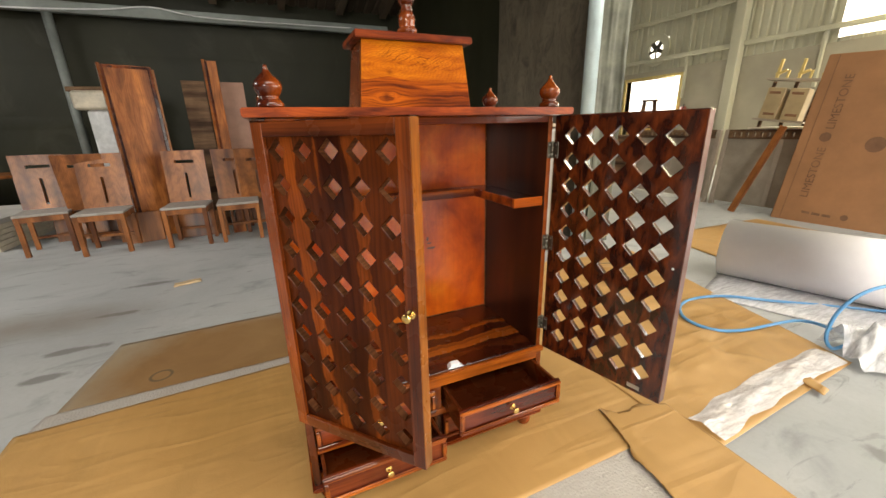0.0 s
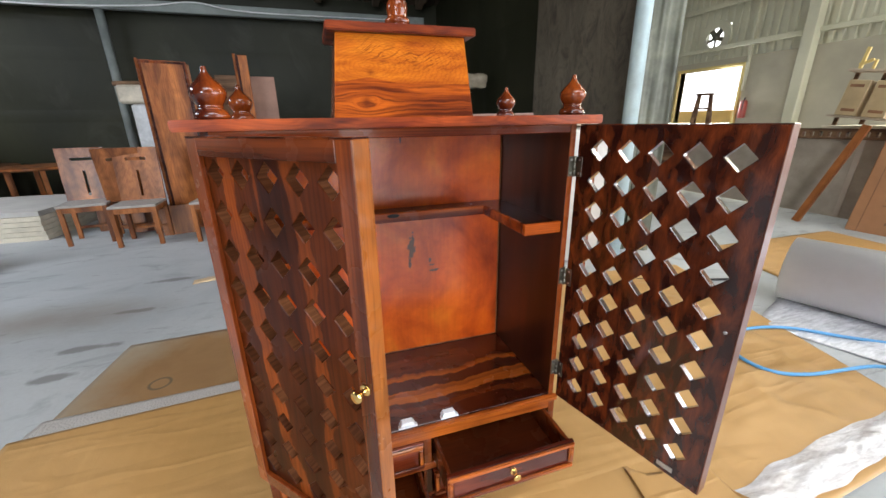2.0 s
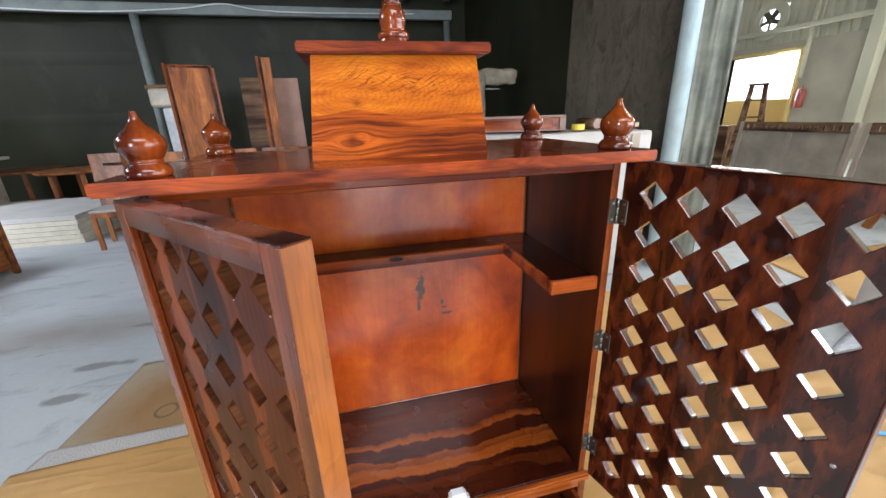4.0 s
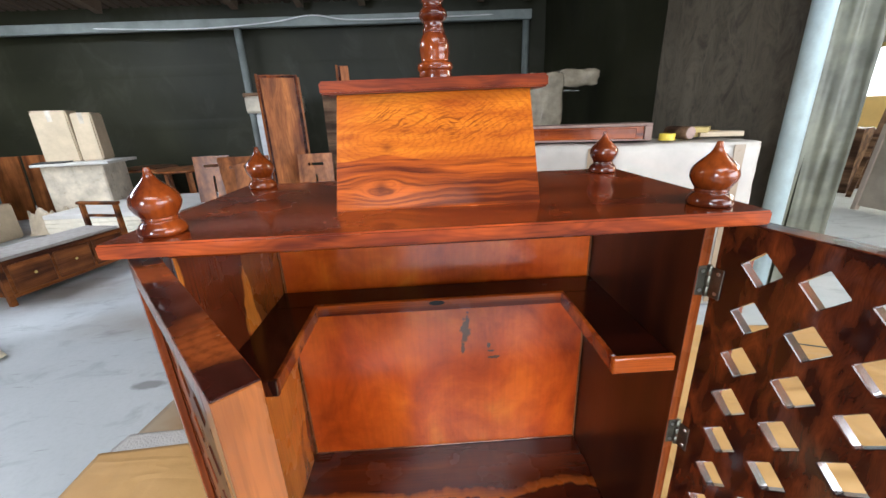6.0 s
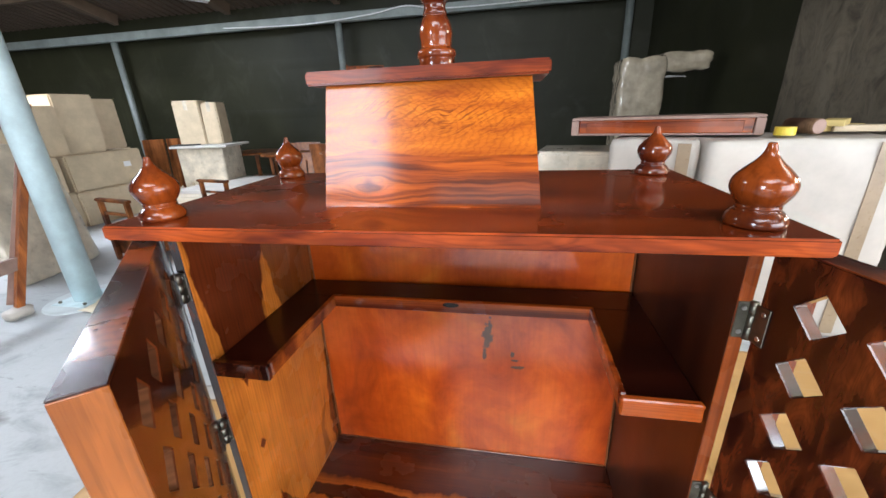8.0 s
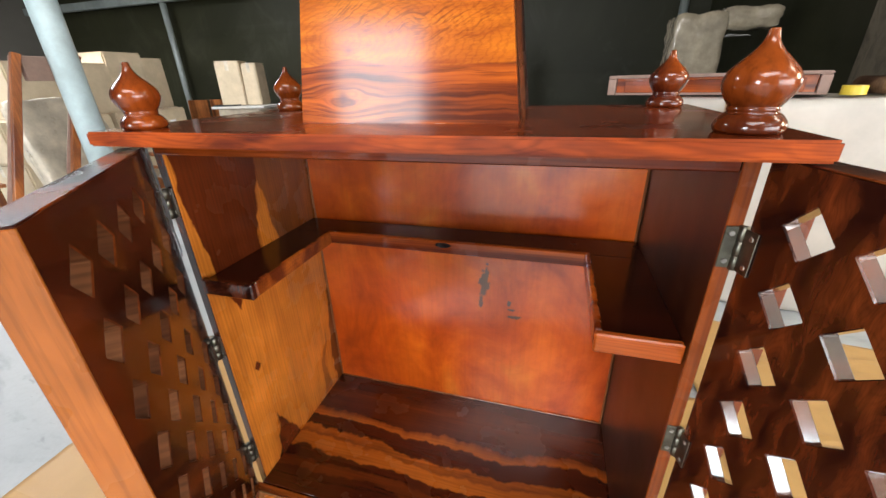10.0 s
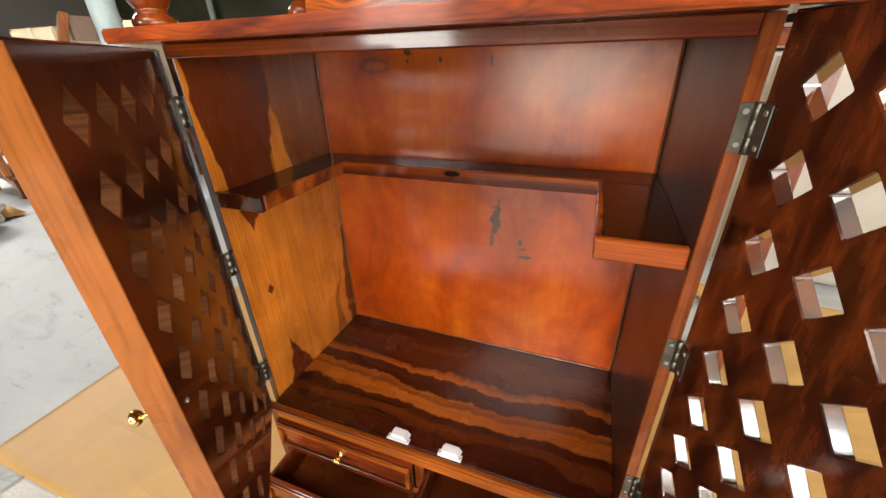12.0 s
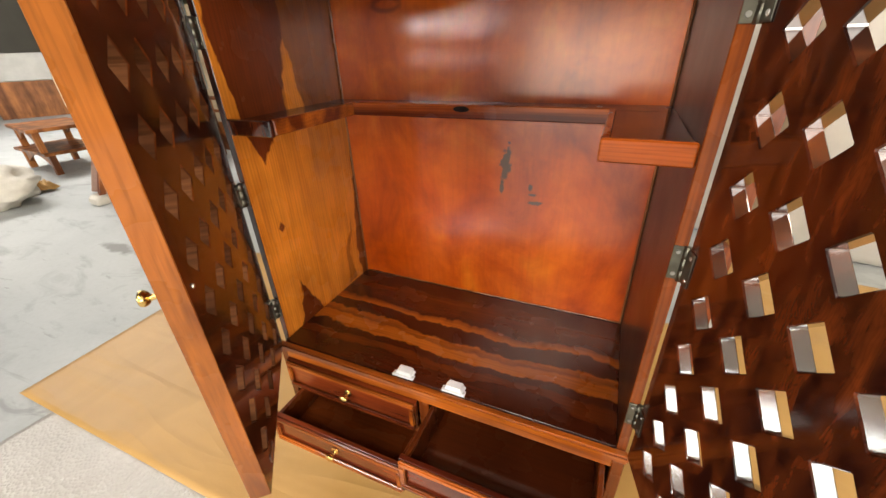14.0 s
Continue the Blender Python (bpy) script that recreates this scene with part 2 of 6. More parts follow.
W_FINIAL = wood("turned rosewood", "z", (0.070, 0.011, 0.004), (0.34, 0.066, 0.009), (0.40, 0.66), across=13, along=9, rough=0.2, coat=0.65, coat_rough=0.08, figure=0.25)
W_DRAWER = wood("drawer rosewood", "x", (0.16, 0.027, 0.007), (0.54, 0.130, 0.017), (0.38, 0.62), across=22, along=2.5, rough=0.2, coat=0.7, figure=0.4)
W_FRONT = wood("dark red drawer panel", "x", (0.10, 0.016, 0.007), (0.30, 0.052, 0.013), (0.36, 0.66), across=18, along=2.0, rough=0.18, coat=0.8, figure=0.4)
W_TRAY = wood("smooth brown tray wood", "x", (0.055, 0.011, 0.004), (0.19, 0.038, 0.008), (0.3, 0.75), across=8, figure=0.2)
W_CHAIR = wood("brown chair wood", "z", (0.10, 0.026, 0.008), (0.54, 0.195, 0.057), (0.28, 0.72), rough=0.4, coat=0.3, coat_rough=0.25, across=10, figure=0.4)
W_PLANK = wood("raw reddish plank wood", "z", (0.16, 0.036, 0.009), (0.66, 0.215, 0.046), (0.36, 0.66), rough=0.4, coat=0.3, coat_rough=0.25, across=9, along=1.6, bend=1.6, figure=0.45)
W_SHED = wood("dusty brown timber", "x", (0.08, 0.04, 0.022), (0.27, 0.16, 0.09), (0.4, 0.6), rough=0.6, coat=0.0)


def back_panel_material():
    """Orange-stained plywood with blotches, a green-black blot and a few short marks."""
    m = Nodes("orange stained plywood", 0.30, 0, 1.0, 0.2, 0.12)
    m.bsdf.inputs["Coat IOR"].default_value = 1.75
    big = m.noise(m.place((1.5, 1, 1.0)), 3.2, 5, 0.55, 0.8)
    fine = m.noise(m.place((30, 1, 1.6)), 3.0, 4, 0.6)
    # stain colours raised to make up for light missing inside the cabinet
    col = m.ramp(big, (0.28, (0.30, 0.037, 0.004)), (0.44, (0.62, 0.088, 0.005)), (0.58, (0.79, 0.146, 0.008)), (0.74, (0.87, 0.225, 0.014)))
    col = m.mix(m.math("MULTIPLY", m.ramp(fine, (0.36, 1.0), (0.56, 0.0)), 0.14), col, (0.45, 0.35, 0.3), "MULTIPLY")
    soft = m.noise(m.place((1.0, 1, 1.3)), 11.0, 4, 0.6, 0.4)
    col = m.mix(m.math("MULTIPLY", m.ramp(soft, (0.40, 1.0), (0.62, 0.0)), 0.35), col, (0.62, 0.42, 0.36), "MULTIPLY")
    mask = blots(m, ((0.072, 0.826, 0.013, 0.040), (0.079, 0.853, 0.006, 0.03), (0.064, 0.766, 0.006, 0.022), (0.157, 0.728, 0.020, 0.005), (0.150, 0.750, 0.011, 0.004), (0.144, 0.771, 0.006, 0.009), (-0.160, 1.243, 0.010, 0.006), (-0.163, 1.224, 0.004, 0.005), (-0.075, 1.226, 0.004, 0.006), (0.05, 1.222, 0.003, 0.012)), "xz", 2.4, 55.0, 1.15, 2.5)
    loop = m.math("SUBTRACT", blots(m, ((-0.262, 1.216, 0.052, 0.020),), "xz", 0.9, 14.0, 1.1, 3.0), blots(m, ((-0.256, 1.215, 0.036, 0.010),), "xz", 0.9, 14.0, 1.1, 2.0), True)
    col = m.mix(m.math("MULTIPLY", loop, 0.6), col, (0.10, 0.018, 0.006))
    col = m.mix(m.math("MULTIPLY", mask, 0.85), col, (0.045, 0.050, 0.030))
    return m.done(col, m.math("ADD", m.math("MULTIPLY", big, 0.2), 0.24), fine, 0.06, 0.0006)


def tower_material():
    """Front of the tower: rippled orange sapwood over dark heartwood that swells round a knot."""
    m = Nodes("figured rosewood tower face", 0.34, 0, 0.35, 0.12, 0.06)
    sep = m.tree.nodes.new("ShaderNodeSeparateXYZ")
    m.link(m.coord.outputs["Object"], sep.inputs[0])
    x, z = sep.outputs[0], sep.outputs[2]

    def bell(cx, cz, rx, rz):
        da = m.math("DIVIDE", m.math("SUBTRACT", x, cx), rx)
        db = m.math("DIVIDE", m.math("SUBTRACT", z, cz), rz)
        return m.math("POWER", 2.718, m.math("MULTIPLY", m.math("ADD", m.math("MULTIPLY", da, da), m.math("MULTIPLY", db, db)), -1.0))

    def spread(cx, cz, rx, rz, amount):
        """How far the grain is pushed up above a knot and down below it."""
        side = m.math("TANH", m.math("MULTIPLY", m.math("SUBTRACT", z, cz), 90.0))
        return m.math("MULTIPLY", m.math("MULTIPLY", side, bell(cx, cz, rx, rz)), amount)

    def streak(w, along, across, detail=4, rough=0.6):
        c = m.tree.nodes.new("ShaderNodeCombineXYZ")
        m.link(m.math("MULTIPLY", x, along), c.inputs[0])
        m.link(m.math("MULTIPLY", w, across), c.inputs[2])
        return m.noise(c.outputs[0], 1.0, detail, rough)

    wander = m.math("MULTIPLY", m.math("SUBTRACT", m.noise(m.place((9, 1, 14)), 1.0, 3), 0.5), 0.020)
    push = m.math("ADD", spread(-0.098, 1.326, 0.045, 0.040, 0.016), spread(-0.083, 1.391, 0.022, 0.014, 0.004))
    w = m.math("SUBTRACT", m.math("ADD", z, wander), push)
    lines = streak(w, 5.0, 210.0)
    broad = streak(w, 3.0, 60.0, 3, 0.5)
    low = m.ramp(broad, (0.34, (0.085, 0.014, 0.004)), (0.50, (0.24, 0.044, 0.006)), (0.66, (0.46, 0.095, 0.008)))
    low = m.mix(m.math("MULTIPLY", m.ramp(lines, (0.40, 1.0), (0.52, 0.0)), 0.62), low, (0.055, 0.010, 0.004))
    knot = m.math("ADD", bell(-0.098, 1.324, 0.011, 0.013), m.math("MULTIPLY", bell(-0.083, 1.391, 0.009, 0.006), 0.8), True)
    # slanting broken ripples in the upper half
    turn = m.tree.nodes.new("ShaderNodeMapping")
    turn.vector_type = "TEXTURE"
    turn.inputs["Rotation"].default_value = (0, radians(-24), 0)
    turn.inputs["Scale"].default_value = (1 / 26, 1.0, 1 / 300)
    c = m.tree.nodes.new("ShaderNodeCombineXYZ")
    m.link(x, c.inputs[0])
    m.link(m.math("ADD", z, m.math("MULTIPLY", wander, 3.2)), c.inputs[2])
    m.link(c.outputs[0], turn.inputs[0])
    ripple = m.noise(turn.outputs[0], 1.0, 4, 0.62, 0.6)
    arch = m.tree.nodes.new("ShaderNodeTexWave")
    arch.wave_type, arch.rings_direction = "RINGS", "SPHERICAL"
    for key, value in (("Scale", 26.0), ("Distortion", 8.0), ("Detail", 4.0), ("Detail Scale", 2.2), ("Detail Roughness", 0.65)):
        arch.inputs[key].default_value = value
    place = m.tree.nodes.new("ShaderNodeMapping")
    place.vector_type = "TEXTURE"
    place.inputs["Location"].default_value = (-0.09, 0.08, 1.405)
    place.inputs["Scale"].default_value = (1.0, 100.0, 0.45)
    m.link(m.coord.outputs["Object"], place.inputs[0])
    m.link(place.outputs[0], arch.inputs["Vector"])
    up = m.ramp(streak(w, 6.0, 45.0, 3, 0.5), (0.30, (0.30, 0.060, 0.006)), (0.5, (0.47, 0.118, 0.007)), (0.7, (0.58, 0.170, 0.010)))
    fleck = m.math("ADD", m.math("ADD", bell(0.045, 1.425, 0.105, 0.032), m.math("MULTIPLY", bell(-0.085, 1.443, 0.045, 0.022), 0.9)), 0.04, True)
    up = m.mix(m.math("MULTIPLY", m.math("MULTIPLY", m.ramp(ripple, (0.40, 1.0), (0.50, 0.0)), fleck), 0.75), up, (0.090, 0.018, 0.004))
    up = m.mix(m.math("MULTIPLY", m.ramp(arch.outputs["Fac"], (0.55, 0.0), (0.95, 1.0)), 0.30), up, (0.20, 0.034, 0.005))
    # the wavy joint between the two
    edge = m.math("ADD", m.math("ADD", 1.3665, m.math("MULTIPLY", bell(-0.09, 1.37, 0.05, 0.09), 0.011)), m.math("MULTIPLY", m.math("SUBTRACT", m.noise(m.place((7, 1, 0)), 1.0, 2), 0.5), 0.016))
    joint = m.math("MULTIPLY", m.math("SUBTRACT", z, edge), 420.0, True)
    col = m.mix(joint, low, up)
    col = m.mix(m.math("MULTIPLY", knot, 0.8), col, (0.10, 0.017, 0.005))
    fine = m.noise(m.place((9, 1, 240)), 2.0, 3, 0.6)
    col = m.mix(m.math("MULTIPLY", m.ramp(fine, (0.36, 1.0), (0.52, 0.0)), 0.25), col, (0.45, 0.38, 0.34), "MULTIPLY")
    return m.done(col, m.math("ADD", m.math("MULTIPLY", m.noise(m.place((1, 1, 1)), 9.0, 4), 0.16), 0.24), fine, 0.06, 0.0006)


def floor_panel_material():
    """Boards glued side by side, heartwood and sapwood in long scalloped stripes."""
    m = Nodes("striped rosewood floor", 0.24, 0, 0.5, 0.07, 0.35)
    sep = m.tree.nodes.new("ShaderNodeSeparateXYZ")
    m.link(m.coord.outputs["Object"], sep.inputs[0])
    slow = m.math("MULTIPLY", m.math("SUBTRACT", m.noise(m.place((2.6, 5.0, 1)), 1.0, 2), 0.5), 0.36)
    quick = m.math("MULTIPLY", m.math("SUBTRACT", m.noise(m.place((34, 10, 1)), 1.0, 2), 0.5), 0.075)
    at = m.math("ADD", m.math("DIVIDE", sep.outputs[1], 0.416), m.math("ADD", slow, quick), True)
    D, B, G, L = (0.060, 0.011, 0.004), (0.13, 0.027, 0.006), (0.46, 0.126, 0.016), (0.24, 0.058, 0.010)
    col = m.ramp(at, (0.0, D), (0.11, D), (0.125, B), (0.19, B), (0.205, D), (0.27, D), (0.283, G), (0.38, G), (0.40, L), (0.455, G), (0.468, D), (0.57, D), (0.583, G), (0.635, L), (0.648, D), (0.80, B), (0.88, D))
    # boards darken rightwards: the right door's shadow painted into the wood
    door_shade = m.math("MULTIPLY", m.ramp(m.math("ADD", sep.outputs[0], m.math("MULTIPLY", slow, 0.8)), (-0.02, 0.0), (0.25, 1.0)), 0.62)
    col = m.mix(door_shade, col, (0.42, 0.34, 0.32), "MULTIPLY")
    veins = m.noise(m.place((3.0, 46, 1)), 1.0, 3, 0.55, 0.5)
    col = m.mix(m.math("MULTIPLY", m.ramp(veins, (0.40, 1.0), (0.52, 0.0)), 0.35), col, (0.34, 0.24, 0.22), "MULTIPLY")
    grain = m.noise(m.place((4, 120, 1)), 2.0, 3, 0.6)
    rings = m.ramp(m.wave(m.place((1.5, 16, 1)), 2.0, 6.0, 2, 0.7, "Y"), (0.5, 0.0), (0.95, 1.0))
    col = m.mix(m.math("MULTIPLY", rings, 0.12), col, (0.35, 0.25, 0.22), "MULTIPLY")
    col = m.mix(m.math("MULTIPLY", m.ramp(grain, (0.36, 1.0), (0.52, 0.0)), 0.3), col, (0.45, 0.38, 0.36), "MULTIPLY")
    return m.done(col, m.math("ADD", m.math("MULTIPLY", m.noise(m.place((1, 1, 1)), 9.0, 4), 0.2), 0.16), grain, 0.06, 0.0006)


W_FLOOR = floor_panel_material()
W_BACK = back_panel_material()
W_TOWER = tower_material()


def plain(name, colour, rough=0.5, metal=0.0, vary=0.25, scale=6.0, bump=0.0, fine=60.0, coat=0.0, world=False):
    """A surface with two scales of variation and a fine relief."""
    m = Nodes(name, rough, metal, coat)
    p = m.place((1, 1, 1), 0 if world else 9.0, world)
    big, small = m.noise(p, scale, 4, 0.6), m.noise(p, fine, 3, 0.6)
    lo = tuple(v * (1 - vary) for v in colour)
    hi = tuple(min(1, v * (1 + vary)) for v in colour)
    col = m.mix(m.ramp(big, (0.3, 0.0), (0.7, 1.0)), lo, hi)
    col = m.mix(m.math("MULTIPLY", m.ramp(small, (0.35, 1.0), (0.6, 0.0)), vary * 0.6), col, tuple(v * 0.6 for v in colour))
    r = m.math("ADD", m.math("MULTIPLY", small, 0.2), rough - 0.1)
    return m.done(col, r, small if bump else None, bump, 0.004)


BRASS = plain("polished brass", (0.82, 0.56, 0.20), 0.13, 1.0, 0.1)
BRONZE = plain("dark hinge steel", (0.17, 0.16, 0.13), 0.38, 1.0, 0.3, 40)
FILM = plain("grey film on hinge", (0.32, 0.38, 0.42), 0.35, 0.2, 0.3, 60)
WHITE_PLASTIC = plain("white plastic", (0.80, 0.80, 0.82), 0.35, 0, 0.05)
STEEL = plain("bare steel plate", (0.55, 0.54, 0.52), 0.3, 1.0, 0.15)
GALV = plain("pale painted steel column", (0.52, 0.64, 0.66), 0.38, 0.15, 0.16, 5)
PIPE = plain("grey painted pipe", (0.24, 0.265, 0.25), 0.5, 0.1, 0.2, 4)
TAN_CARTON = plain("tan printed cardboard", (0.44, 0.34, 0.20), 0.75, 0, 0.14, 4, 0.1, 40)
CARTON = plain("pale brown cardboard", (0.57, 0.46, 0.315), 0.75, 0, 0.14, 4, 0.1, 40)
WRAPPED = plain("film-wrapped cardboard", (0.58, 0.51, 0.40), 0.3, 0, 0.3, 5, 0.7, 12, 0.7)
RED_CARTON = plain("reddish cardboard", (0.40, 0.19, 0.085), 0.7, 0, 0.12, 3, 0.1, 40)
PRINT = plain("dark carton print", (0.23, 0.115, 0.062), 0.8, 0, 0.2)
FOAM = plain("white foam sheet", (0.47, 0.43, 0.38), 0.45, 0, 0.12, 4, 0.35, 13)
# colour of a soft brown shadow on the foam wrap
TAN_SHADE = plain("tan shadow strip", (0.30, 0.22, 0.14), 0.3, 0, 0.15)
TAN_WRAP = plain("tan crinkled film wrap", (0.42, 0.35, 0.25), 0.24, 0, 0.3, 6, 0.9, 16, 0.8)
ROLL_FOAM = plain("bright white foam roll", (0.90, 0.88, 0.91), 0.5, 0, 0.04, 3, 0.2, 30)
for key, value in (("Subsurface Weight", 1.0), ("Subsurface Scale", 0.20), ("Subsurface Radius", (1.0, 1.0, 1.0))):
    ROLL_FOAM.node_tree.nodes["Principled BSDF"].inputs[key].default_value = value
CLEAR_WRAP = plain("film round the packs", (0.66, 0.66, 0.66), 0.2, 0, 0.2, 9, 0.7, 25)


def loose_film_material():
    """Milky plastic film, white along the folds and half clear between them."""
    m = Nodes("crumpled clear plastic film", 0.18, 0, 0.3, 0.06)
    p = m.place((5, 26, 9), 3.0)
    fold = m.noise(p, 1.0, 4, 0.6, 1.2)
    wrinkle = m.noise(m.place((22, 60, 40), 3.0), 1.0, 4, 0.65, 1.0)
    m.link(m.ramp(m.math("ADD", m.math("MULTIPLY", fold, 0.7), m.math("MULTIPLY", wrinkle, 0.3)), (0.36, 0.55), (0.60, 0.90)), m.bsdf.inputs["Alpha"])
    return m.done(m.mix(wrinkle, (0.72, 0.72, 0.75), (0.86, 0.86, 0.88)), None, m.math("ADD", fold, m.math("MULTIPLY", wrinkle, 0.3)), 0.4, 0.012)


LOOSE_FILM = loose_film_material()
BLUE = plain("blue air hose", (0.10, 0.32, 0.60), 0.35, 0, 0.15)
BLACK = plain("black rubber cable", (0.02, 0.02, 0.02), 0.5)
YELLOW = plain("yellow adhesive tape", (0.70, 0.52, 0.05), 0.35, 0, 0.1)
YELLOW_WOOD = plain("raw pale yellow timber", (0.60, 0.45, 0.16), 0.6, 0, 0.15)
EXT_RED = plain("faded red enamel", (0.42, 0.08, 0.06), 0.3)
GREY_PLY = plain("grey dusty plywood", (0.36, 0.30, 0.235), 0.7, 0, 0.22, 3, 0.1)
POST = plain("dusty brown headboard post", (0.40, 0.325, 0.26), 0.65, 0, 0.15, 4)
PALE_BOARD = plain("pale grey primed board", (0.52, 0.50, 0.47), 0.6, 0, 0.12, 3)
BOARD_EDGE = plain("cream board stack edge", (0.66, 0.60, 0.48), 0.7, 0, 0.12, 8)
DUSTY = plain("dusty red-brown board", (0.30, 0.19, 0.15), 0.55, 0, 0.2, 8)
SEAT = plain("grey upholstery", (0.34, 0.31, 0.28), 0.8, 0, 0.15, 20)
SACK = plain("pale woven sack", (0.58, 0.54, 0.48), 0.8, 0, 0.15, 6, 0.3, 80)
CLOTH = plain("grey-green tarpaulin cloth", (0.130, 0.130, 0.092), 0.5, 0, 0.55, 3.5, 0.6, 9, world=True)
RAFTER = plain("brown painted roof steel", (0.125, 0.085, 0.055), 0.6, 0, 0.25, 2.0, world=True)
ROOF_MAT = plain("dark roof sheet", (0.085, 0.058, 0.040), 0.6, 0, 0.3, 0.8, world=True)
BAY_ROOF = plain("pale roof sheet", (0.46, 0.47, 0.47), 0.5, 0, 0.2, 0.6, world=True)
SHEET = plain("cream corrugated sheet", (0.50, 0.48, 0.36), 0.5, 0.0, 0.14, 0.6, world=True)
PLASTER = plain("dusty plaster", (0.42, 0.38, 0.29), 0.8, 0, 0.22, 0.5, 0.2, world=True)
# for walls out of view, dark to keep haze out of the lacquer
DARK_WALL = plain("dark unseen wall", (0.11, 0.10, 0.085), 0.7, 0, 0.2, 0.6, world=True)
FLUO = plain("white lamp tube", (0.8, 0.8, 0.8), 0.3, 0, 0.03)
GROUND_OUT = plain("pale yard ground", (0.45, 0.42, 0.36), 0.9, 0, 0.15, 0.4, world=True)


def tarp_material():
    m = Nodes("dark green tarpaulin", 0.5, 0, 0, 0.1, 0.28)
    p = m.place((1, 1, 1), 0, True)
    big = m.noise(p, 0.55, 5, 0.6, 0.6)
    streak = m.noise(m.place((1.2, 1.2, 0.8), 0, True), 1.2, 5, 0.62, 0.8)
    seam = m.wave(m.place((0, 0, 1), 0, True), 0.32, 0.3, 1, 1, "Z")
    col = m.ramp(big, (0.3, (0.0150, 0.0150, 0.0066)), (0.7, (0.0300, 0.0295, 0.0138)))
    dust = m.math("MULTIPLY", m.ramp(streak, (0.55, 0.0), (0.85, 1.0)), 0.35)
    col = m.mix(dust, col, (0.11, 0.10, 0.075))
    return m.done(col, None, m.math("ADD", streak, m.math("MULTIPLY", m.ramp(seam, (0.9, 0.0), (1.0, 1.0)), 0.8)), 0.25, 0.02)


def concrete_material():
    m = Nodes("worn pale concrete", 0.5, 0, 0, 0.1, 0.35)
    p = m.place((1, 1, 1), 0, True)
    big, mid, fine = m.noise(p, 0.7, 5, 0.6, 0.5), m.noise(m.place((1.0, 2.2, 1), 0, True), 1.9, 6, 0.62, 0.9), m.noise(p, 38, 4, 0.7)
    col = m.ramp(big, (0.3, (0.35, 0.365, 0.37)), (0.7, (0.49, 0.50, 0.50)))
    col = m.mix(m.math("MULTIPLY", m.ramp(mid, (0.54, 0.0), (0.72, 1.0)), 0.62), col, (0.20, 0.205, 0.21))
    col = m.mix(m.math("MULTIPLY", m.ramp(m.noise(m.place((0.7, 3, 1), 0, True), 3.1, 4, 0.6, 1.4), (0.64, 0.0), (0.70, 1.0)), 0.4), col, (0.16, 0.155, 0.15))
    col = m.mix(m.math("MULTIPLY", m.ramp(fine, (0.3, 1.0), (0.55, 0.0)), 0.16), col, (0.28, 0.28, 0.27))
    smear = blots(m, ((-1.72, 1.38, 0.11, 0.035), (-1.69, 1.67, 0.17, 0.035), (-1.63, 2.16, 0.16, 0.03), (-1.5, 2.75, 0.2, 0.035), (1.55, -0.75, 0.04, 0.1), (1.9, -0.9, 0.2, 0.02), (-2.6, 0.6, 0.2, 0.05), (-3.0, -0.2, 0.25, 0.03)), "xy", 3.0, 6.0, 1.2, 1.6)
    col = m.mix(m.math("MULTIPLY", smear, 0.72), col, (0.15, 0.14, 0.13))
    # shade put in the colour where the right-hand floor came out too bright
    dim_right = blots(m, ((2.1, -1.0, 1.3, 0.8),), "xy", 1.4, 1.5, 1.3, 1.0)
    col = m.mix(m.math("MULTIPLY", dim_right, 0.45), col, (0.22, 0.25, 0.245))
    # wide brown stains, deepened to carry the soft shadow on the left floor
    brown = blots(m, ((-2.2, 2.2, 0.75, 0.30), (-3.6, 2.9, 0.8, 0.4)), "xy", 1.6, 2.0, 1.2, 0.9)
    col = m.mix(m.math("MULTIPLY", brown, 0.6), col, (0.24, 0.19, 0.14))
    rough = m.math("ADD", m.math("MULTIPLY", mid, 0.35), 0.42)
    return m.done(col, rough, fine, 0.12, 0.003)


def paper_material():
    m = Nodes("brown kraft paper", 0.5, 0, 0.0, 0.1, 0.4)
    p = m.place((1, 1, 1), 6.0)
    big, crease = m.noise(p, 2.0, 4, 0.6), m.noise(m.place((3.6, 1.0, 1), 6.0), 1.1, 3, 0.5, 0.5)
    col = m.ramp(big, (0.3, (0.43, 0.240, 0.080)), (0.7, (0.53, 0.305, 0.110)))
    col = m.mix(m.math("MULTIPLY", m.ramp(crease, (0.42, 1.0), (0.5, 0.0)), 0.22), col, (0.36, 0.21, 0.07))
    fine = m.noise(p, 160, 2)
    edge = m.math("ABSOLUTE", m.math("SUBTRACT", m.noise(m.place((0.8, 4.2, 1), 6.0), 1.5, 2, 0.5, 0.3), 0.5))
    crease = m.math("ADD", m.math("MULTIPLY", crease, 0.6), m.math("MULTIPLY", m.ramp(edge, (0.0, 1.0), (0.10, 0.0)), 0.26))
    return m.done(col, m.math("ADD", m.math("MULTIPLY", big, 0.2), 0.38), m.math("ADD", crease, m.math("MULTIPLY", fine, 0.03)), 0.55, 0.016)


